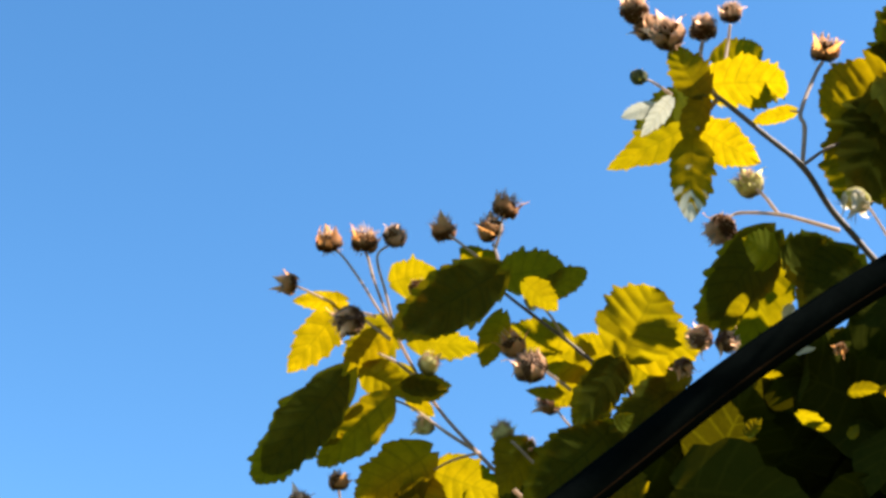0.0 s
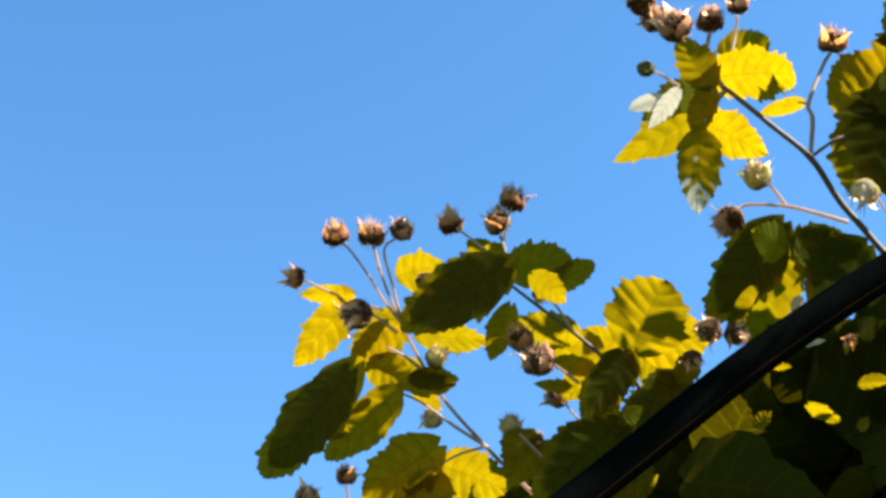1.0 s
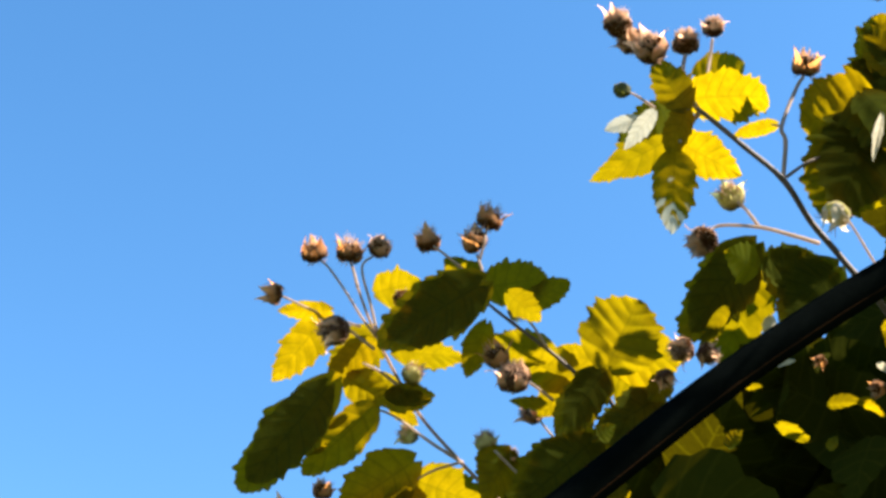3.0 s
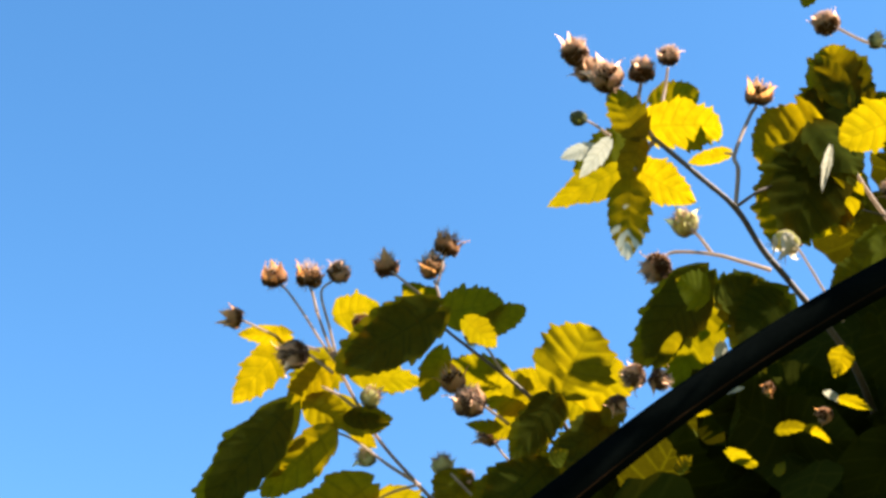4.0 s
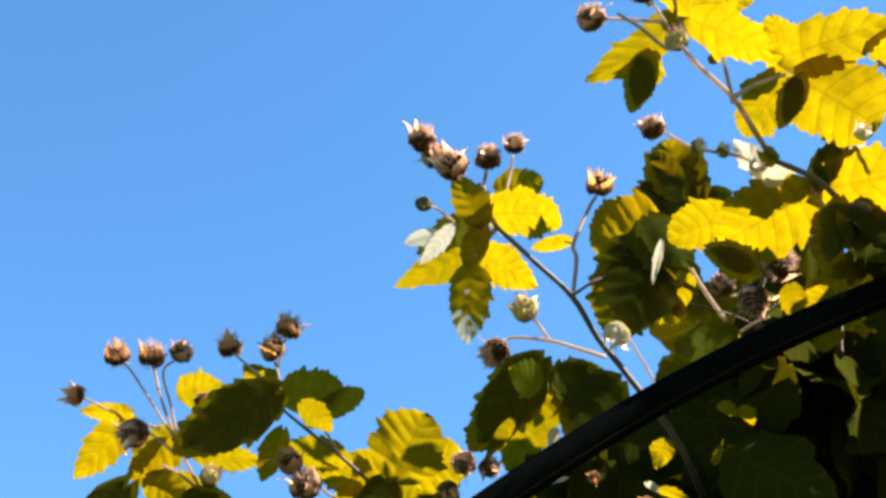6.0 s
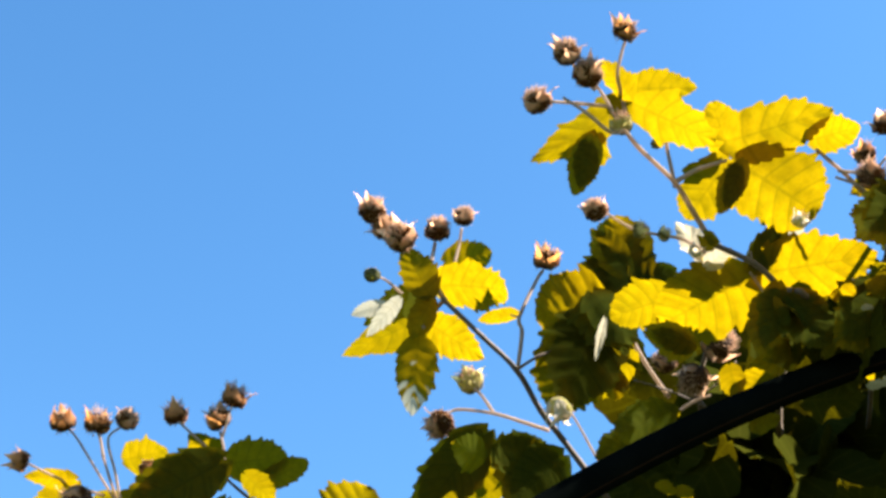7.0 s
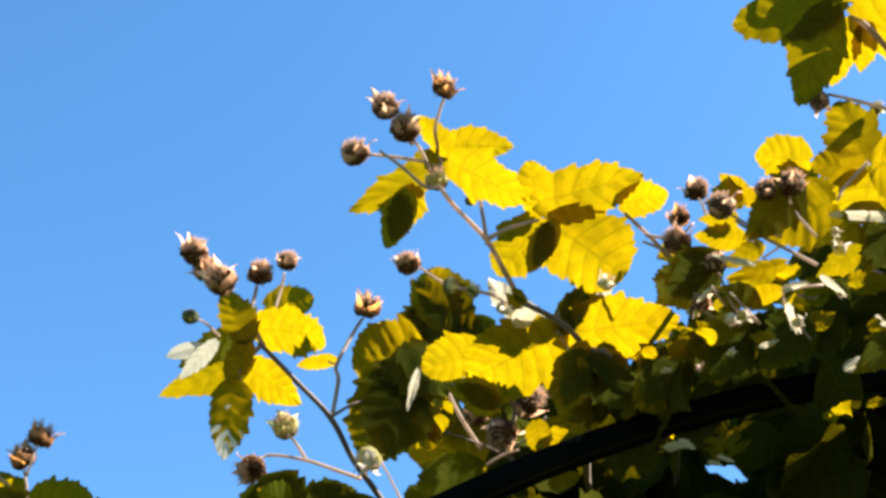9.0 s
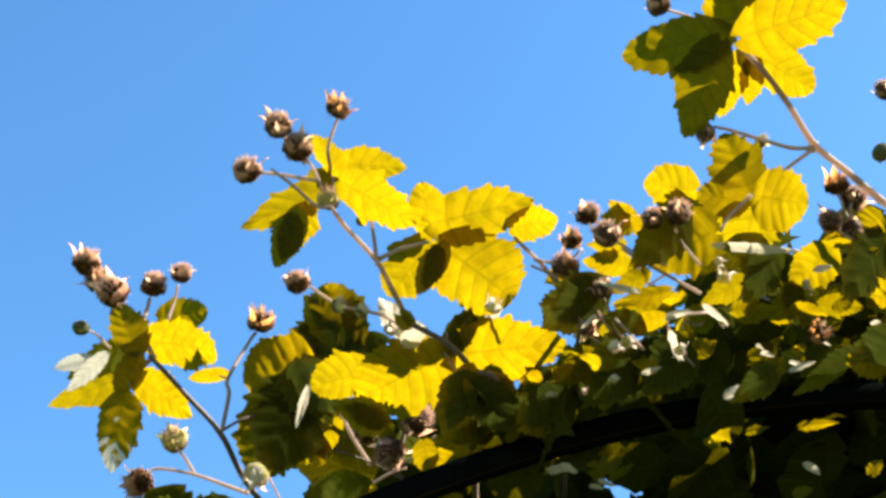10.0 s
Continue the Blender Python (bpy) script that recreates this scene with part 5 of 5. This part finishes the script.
def hedge_top(u):
    if u <= EDGE[0][0]:
        return EDGE[0][1] - (EDGE[0][0] - u) * 0.9
    for (a, b), (c, d) in zip(EDGE, EDGE[1:]):
        if u <= c:
            return b + (d - b) * (u - a) / max(c - a, 1e-6)
    return EDGE[-1][1] + (u - EDGE[-1][0]) * 0.15


def hedge_place(u, v, d):
    return Vector((0, 0, EYE_LEVEL)) + 0.85 * (RIGHT * u + UP * v + AHEAD) * d


rng = random.Random(21)
shapes = [blade_mesh("leaf", 0.055 * f, 0.040 * f * g, LEAF_SHADED, 300 + k, rows=14, cols=4) for k, (f, g) in enumerate(((1, 1), (1.15, 0.9), (0.85, 1.1), (1.3, 1.0), (0.7, 1.0)))]

# blades in the brighter leaf material, mixed in as lit flecks
lit_shapes = [blade_mesh("leaf", 0.040 * f, 0.028 * f, LEAF, 320 + k, rows=16, cols=4) for k, f in enumerate((0.8, 1.0, 1.2))]


def random_pose(place, rng):
    hang = Vector((rng.uniform(-1, 1), rng.uniform(-0.8, 0.8), rng.uniform(-1.1, 0.3)))
    if hang.length < 0.1:
        hang = Vector((1, 0, 0))
    m, _ = blade_pose(place, place + hang.normalized() * 0.05, rng.uniform(-65, 65))
    return m


# gaps through which the sun or the sky reaches in: a point, a direction and a radius
GAPS = []


def gap(at, way=SUN_WAY, r=0.016):
    GAPS.append((Vector(at), Vector(way), r))


gap((0.1765, 0.6692, 1.9367), r=0.022)
gap((0.1532, 0.6881, 1.9098), r=0.022)
gap((0.1660, 0.6900, 1.9071), r=0.022)
gap((0.1839, 0.6810, 1.9199), r=0.022)
gap((0.1728, 0.6790, 1.9227), r=0.022)
gap((0.1278, 0.6970, 1.8970), r=0.022)
gap((0.0987, 0.6981, 1.8954), r=0.022)
gap((0.1084, 0.6841, 1.9155), r=0.022)
gap((0.2116, 0.6563, 1.9552), r=0.022)
gap((0.2216, 0.6576, 1.9533), r=0.022)
gap((0.2065, 0.6682, 1.9382), r=0.022)
gap((0.0374, 0.6958, 1.8987), r=0.022)
gap((0.2070, 0.7011, 1.8912), r=0.022)
gap((0.1466, 0.6994, 1.8936), r=0.022)
gap((0.1245, 0.6770, 1.9256), r=0.022)
gap((0.3264, 0.5812, 1.9772), r=0.022)
gap((0.3394, 0.5790, 1.9773), r=0.022)
gap((0.3061, 0.5839, 1.9780), r=0.022)
gap((0.3275, 0.5862, 1.9707), r=0.022)
gap((0.2524, 0.6025, 1.9657), r=0.022)
gap((0.3046, 0.5525, 2.0179), r=0.022)
gap((0.2565, 0.5669, 2.0097), r=0.022)
gap((0.2829, 0.5755, 1.9935), r=0.022)
gap((0.2997, 0.5607, 2.0087), r=0.022)
gap((0.2896, 0.5571, 2.0152), r=0.022)
gap((0.2504, 0.5740, 2.0021), r=0.022)
gap((0.3843, 0.5626, 1.9887), r=0.022)
gap((0.3743, 0.5322, 2.0291), r=0.022)
gap((0.3813, 0.5437, 1.9808), r=0.022)
gap((0.4285, 0.5290, 1.9840), r=0.022)
gap((0.4275, 0.5436, 1.9662), r=0.022)
gap((0.3282, 0.5639, 1.9727), r=0.022)
gap((0.3076, 0.5703, 1.9713), r=0.022)
gap((0.4242, 0.5515, 1.9574), r=0.022)
gap((0.4585, 0.5360, 1.9657), r=0.022)
gap((0.3273, 0.5705, 1.9647), r=0.022)
gap((0.3990, 0.5374, 1.9830), r=0.022)
gap((0.3874, 0.5011, 2.0317), r=0.022)
gap((0.4173, 0.4954, 2.0292), r=0.022)
gap((0.4349, 0.4890, 2.0315), r=0.022)
gap((0.3942, 0.5143, 2.0131), r=0.022)
gap((0.4029, 0.5160, 2.0083), r=0.022)
gap((0.4140, 0.5085, 2.0140), r=0.022)
gap((0.3697, 0.5180, 2.0163), r=0.022)
gap((0.4494, 0.4809, 2.0369), r=0.022)
gap((0.3392, 0.5304, 2.0106), r=0.022)
gap((0.3533, 0.5214, 2.0174), r=0.022)
gap((0.3870, 0.5278, 1.9986), r=0.022)
gap((0.4519, 0.4917, 2.0228), r=0.022)
gap((0.3998, 0.5133, 2.0126), r=0.022)
gap((0.4168, 0.5131, 2.0075), r=0.022)
gap((0.4445, 0.5044, 2.0095), r=0.022)
gap((0.3117, 0.5350, 2.0138), r=0.022)
gap((0.3721, 0.5071, 2.0292), r=0.022)
gap((0.4228, 0.4804, 2.0461), r=0.022)
gap((0.4445, 0.4708, 2.0511), r=0.022)
gap((0.3534, 0.5103, 2.0310), r=0.022)
gap((0.1837, 0.7014, 1.9431), (0.2227, 0.8504, 0.4766), 0.036)
gap((0.1203, 0.7279, 1.9052), (0.1469, 0.8889, 0.4338), 0.036)
gap((0.3250, 0.6053, 1.9958), (0.3207, 0.7996, 0.5077), 0.036)
gap((0.3367, 0.6091, 1.9885), (0.3336, 0.8012, 0.4968), 0.036)
gap((0.2793, 0.5889, 2.0260), (0.2684, 0.7897, 0.5516), 0.036)
gap((0.3290, 0.5902, 1.9885), (0.3028, 0.8147, 0.4945), 0.036)
gap((0.2539, 0.6865, 1.9430), (0.2802, 0.8413, 0.4623), 0.036)
gap((0.3493, 0.5727, 2.0319), (0.3495, 0.7582, 0.5504), 0.036)


def in_gap(q):
    for at, way, r in GAPS:
        to = q - at
        s = to.dot(way)
        if s > -0.01 and (to - way * s).length < r:
            return True
    return False


def loose_leaves(count, deep, low, wide):
    for _ in range(count):
        u = rng.uniform(-0.12, wide)
        v = hedge_top(u) - rng.uniform(0.02, low) ** 1.0
        d = rng.uniform(*deep)
        if not in_gap(hedge_place(u, v, d)):
            yield u, v, d


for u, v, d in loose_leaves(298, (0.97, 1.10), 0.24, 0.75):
    part("leaf", rng.choice(shapes if rng.random() < 0.97 else lit_shapes), hedge, random_pose(hedge_place(u, v, d), rng))
small = [blade_mesh("leaf", 0.026 * f, 0.017 * f, m, 340 + k, rows=16, cols=4) for k, (f, m) in enumerate(((0.6, LEAF), (0.8, LEAF), (0.9, LEAF_SHADED), (1.3, LEAF_SHADED), (1.5, LEAF_SHADED)))]
for k in range(150):
    u = rng.uniform(0.36, 0.74)
    v, d = hedge_top(u) + rng.uniform(-0.07, 0.028), rng.uniform(0.87, 0.95)
    part("leaf", rng.choice(small), hedge, random_pose(hedge_place(u, v, d), rng))
for k in range(30):
    u = rng.uniform(0.36, 0.72)
    v, d = hedge_top(u) + rng.uniform(-0.03, 0.03), rng.uniform(0.88, 0.97)
    foot = hedge_place(u, v, d)
    way = Vector((rng.uniform(-1, 0.5), rng.uniform(-0.4, 0.4), rng.uniform(-0.5, 0.8))) * rng.uniform(0.015, 0.045)
    sag = Vector((rng.uniform(-1, 1), 0, rng.uniform(-1, 0.4))) * 0.006
    stem(hedge, [foot, foot + way * 0.5 + sag, foot + way], rng.uniform(0.0007, 0.0013), 0.0006)

# small leaves and dry bits in the gaps, lit from behind
leaf(hedge, (0.1786, 0.6632, 1.9418), (0.1744, 0.6752, 1.9317), 0.0114, 0, calm=1.2)
leaf(hedge, (0.1439, 0.6869, 1.9080), (0.1624, 0.6893, 1.9115), 0.0080, 32, calm=1.2)
leaf(hedge, (0.1593, 0.6860, 1.9092), (0.1727, 0.6939, 1.9050), 0.0067, 40, calm=1.2)
leaf(hedge, (0.1752, 0.6779, 1.9208), (0.1927, 0.6840, 1.9190), 0.0074, 40, calm=1.2)
leaf(hedge, (0.1684, 0.6756, 1.9241), (0.1773, 0.6824, 1.9214), 0.0040, 40, LEAF_PALE, calm=1.5)
leaf(hedge, (0.1200, 0.6926, 1.8999), (0.1355, 0.7014, 1.8942), 0.0087, 40, calm=1.2)
leaf(hedge, (0.0950, 0.6988, 1.8910), (0.1023, 0.6975, 1.8998), 0.0067, 0, calm=1.2)
leaf(hedge, (0.1030, 0.6818, 1.9153), (0.1138, 0.6863, 1.9158), 0.0060, 40, calm=1.2)
leaf(hedge, (0.2065, 0.6521, 1.9577), (0.2167, 0.6604, 1.9528), 0.0087, 40, calm=1.2)
leaf(hedge, (0.2179, 0.6531, 1.9563), (0.2253, 0.6621, 1.9504), 0.0080, 40, calm=1.2)
leaf(hedge, (0.2036, 0.6701, 1.9320), (0.2093, 0.6663, 1.9443), 0.0037, 0, calm=1.2)
leaf(hedge, (0.0324, 0.6958, 1.8952), (0.0423, 0.6958, 1.9022), 0.0087, 0, calm=1.2)
leaf(hedge, (0.2008, 0.7007, 1.8882), (0.2133, 0.7014, 1.8942), 0.0030, 0, LEAF_PALE, calm=1.5)
leaf(hedge, (0.1439, 0.6994, 1.8901), (0.1492, 0.6995, 1.8970), 0.0047, 0, calm=1.2)
leaf(hedge, (0.1197, 0.6759, 1.9236), (0.1292, 0.6781, 1.9275), 0.0033, 32, LEAF_PALE, calm=1.5)
leaf(hedge, (0.3223, 0.5769, 1.9803), (0.3305, 0.5856, 1.9741), 0.0094, 40, calm=1.2)
leaf(hedge, (0.3330, 0.5807, 1.9733), (0.3458, 0.5774, 1.9813), 0.0037, 0, calm=1.2)
leaf(hedge, (0.3006, 0.5824, 1.9778), (0.3116, 0.5854, 1.9782), 0.0067, 40, LEAF_PALE, calm=1.5)
leaf(hedge, (0.3230, 0.5842, 1.9709), (0.3319, 0.5882, 1.9704), 0.0030, 40, LEAF_PALE, calm=1.5)
leaf(hedge, (0.2445, 0.6038, 1.9625), (0.2604, 0.6012, 1.9690), 0.0087, 0, calm=1.2)
leaf(hedge, (0.2994, 0.5543, 2.0136), (0.3097, 0.5508, 2.0223), 0.0100, 0, calm=1.2)
leaf(hedge, (0.2593, 0.5695, 2.0027), (0.2537, 0.5644, 2.0168), 0.0080, -40, calm=1.2)
leaf(hedge, (0.2783, 0.5771, 1.9892), (0.2874, 0.5739, 1.9978), 0.0050, 0, calm=1.2)
leaf(hedge, (0.2959, 0.5590, 2.0083), (0.3034, 0.5624, 2.0090), 0.0033, 40, LEAF_PALE, calm=1.5)
leaf(hedge, (0.2852, 0.5549, 2.0158), (0.2940, 0.5594, 2.0147), 0.0074, 40, calm=1.2)
leaf(hedge, (0.2474, 0.5712, 2.0030), (0.2533, 0.5769, 2.0011), 0.0047, 40, calm=1.2)
leaf(hedge, (0.3810, 0.5594, 1.9901), (0.3876, 0.5658, 1.9872), 0.0074, 40, calm=1.2)
leaf(hedge, (0.3691, 0.5324, 2.0267), (0.3795, 0.5320, 2.0315), 0.0067, 0, calm=1.2)
leaf(hedge, (0.3765, 0.5419, 1.9813), (0.3862, 0.5455, 1.9803), 0.0114, 40, calm=1.2)
leaf(hedge, (0.4183, 0.5304, 1.9822), (0.4387, 0.5276, 1.9858), 0.0047, 4, calm=1.2)
leaf(hedge, (0.4224, 0.5410, 1.9678), (0.4326, 0.5463, 1.9645), 0.0037, 40, LEAF_PALE, calm=1.5)
leaf(hedge, (0.3222, 0.5648, 1.9701), (0.3342, 0.5629, 1.9753), 0.0087, 0, calm=1.2)
leaf(hedge, (0.3027, 0.5685, 1.9718), (0.3126, 0.5720, 1.9708), 0.0054, 40, LEAF_PALE, calm=1.5)
leaf(hedge, (0.4185, 0.5519, 1.9555), (0.4300, 0.5512, 1.9593), 0.0054, 0, calm=1.2)
leaf(hedge, (0.4552, 0.5373, 1.9620), (0.4619, 0.5348, 1.9694), 0.0067, 0, calm=1.2)
leaf(hedge, (0.3223, 0.5688, 1.9652), (0.3323, 0.5723, 1.9642), 0.0027, 40, LEAF_PALE, calm=1.5)
leaf(hedge, (0.3920, 0.5381, 1.9811), (0.4061, 0.5367, 1.9849), 0.0040, 0, calm=1.2)
leaf(hedge, (0.3789, 0.5022, 2.0297), (0.3958, 0.5000, 2.0336), 0.0080, 0, calm=1.2)
leaf(hedge, (0.4076, 0.4949, 2.0296), (0.4269, 0.4959, 2.0288), 0.0080, 32, calm=1.2)
leaf(hedge, (0.4282, 0.4909, 2.0281), (0.4417, 0.4872, 2.0349), 0.0067, 0, calm=1.2)
leaf(hedge, (0.3897, 0.5146, 2.0110), (0.3988, 0.5141, 2.0151), 0.0060, 0, calm=1.2)
leaf(hedge, (0.3972, 0.5183, 2.0040), (0.4086, 0.5137, 2.0125), 0.0080, 0, calm=1.2)
leaf(hedge, (0.4163, 0.5050, 2.0144), (0.4117, 0.5120, 2.0137), 0.0047, 0, calm=1.2)
leaf(hedge, (0.3647, 0.5198, 2.0125), (0.3748, 0.5162, 2.0202), 0.0067, 0, calm=1.2)
leaf(hedge, (0.4429, 0.4786, 2.0387), (0.4560, 0.4833, 2.0352), 0.0080, 40, calm=1.2)
leaf(hedge, (0.3449, 0.5289, 2.0075), (0.3335, 0.5320, 2.0138), 0.0074, -32, calm=1.2)
leaf(hedge, (0.3495, 0.5156, 2.0225), (0.3570, 0.5271, 2.0124), 0.0033, 40, LEAF_PALE, calm=1.5)
leaf(hedge, (0.3795, 0.5294, 1.9958), (0.3945, 0.5263, 2.0014), 0.0060, 0, LEAF_PALE, calm=1.5)
leaf(hedge, (0.4483, 0.4903, 2.0224), (0.4554, 0.4932, 2.0231), 0.0033, 40, LEAF_PALE, calm=1.5)
leaf(hedge, (0.3955, 0.5118, 2.0126), (0.4041, 0.5147, 2.0127), 0.0027, 40, LEAF_PALE, calm=1.5)
leaf(hedge, (0.4103, 0.5142, 2.0048), (0.4233, 0.5119, 2.0101), 0.0023, 0, LEAF_PALE, calm=1.5)
leaf(hedge, (0.4382, 0.5051, 2.0072), (0.4508, 0.5036, 2.0117), 0.0060, 0, calm=1.2)
leaf(hedge, (0.3164, 0.5342, 2.0100), (0.3070, 0.5357, 2.0176), 0.0087, -40, calm=1.2)
leaf(hedge, (0.3645, 0.5037, 2.0325), (0.3796, 0.5105, 2.0258), 0.0030, 40, LEAF_PALE, calm=1.5)
leaf(hedge, (0.4167, 0.4809, 2.0442), (0.4288, 0.4800, 2.0479), 0.0030, 0, LEAF_PALE, calm=1.5)
leaf(hedge, (0.4383, 0.4719, 2.0484), (0.4508, 0.4696, 2.0537), 0.0040, 0, calm=1.2)
leaf(hedge, (0.3471, 0.5112, 2.0288), (0.3598, 0.5095, 2.0333), 0.0027, 0, LEAF_PALE, calm=1.5)

verts, faces, uvs = [], [], []
data = []
for me in shapes:
    co = np.empty(len(me.vertices) * 3)
    me.vertices.foreach_get("co", co)
    idx = np.array([tuple(p.vertices) for p in me.polygons])
    uv = np.empty((len(me.vertices), 2))
    lay = np.empty(len(me.loops) * 2)
    me.uv_layers[0].data.foreach_get("uv", lay)
    li = np.empty(len(me.loops), int)
    me.loops.foreach_get("vertex_index", li)
    uv[li] = lay.reshape(-1, 2)
    data.append((co.reshape(-1, 3), idx, uv))
total = 0
# leaves added behind and far right, out of view, to block the sun
spots = [hedge_place(u, v, d) for u, v, d in loose_leaves(8500, (1.04, 2.0), 0.36, 1.7)]
spots += [hedge_place(u, v, d) for u, v, d in loose_leaves(900, (1.06, 1.3), 0.36, 1.2)]
spots += [hedge_place(u, v, d) for u, v, d in loose_leaves(1300, (1.05, 1.2), 0.30, 0.42)]
spots += [Vector((rng.uniform(-0.35, 1.6), rng.uniform(0.85, 1.8), rng.uniform(0.05, 1.9))) for _ in range(3000)]
for q in spots:
    if in_gap(q):
        continue
    co, idx, uv = rng.choice(data)
    m = np.array(random_pose(q, rng) @ Matrix.Scale(rng.uniform(0.9, 1.35), 4))
    verts.append(co @ m[:3, :3].T + m[:3, 3] - np.array(ROOT[hedge.name]))
    faces.append(idx + total)
    uvs.append(uv)
    total += len(co)
foliage = mesh_of("foliage", np.concatenate(verts).tolist(), np.concatenate(faces).tolist(), LEAF_SHADED, np.concatenate(uvs))
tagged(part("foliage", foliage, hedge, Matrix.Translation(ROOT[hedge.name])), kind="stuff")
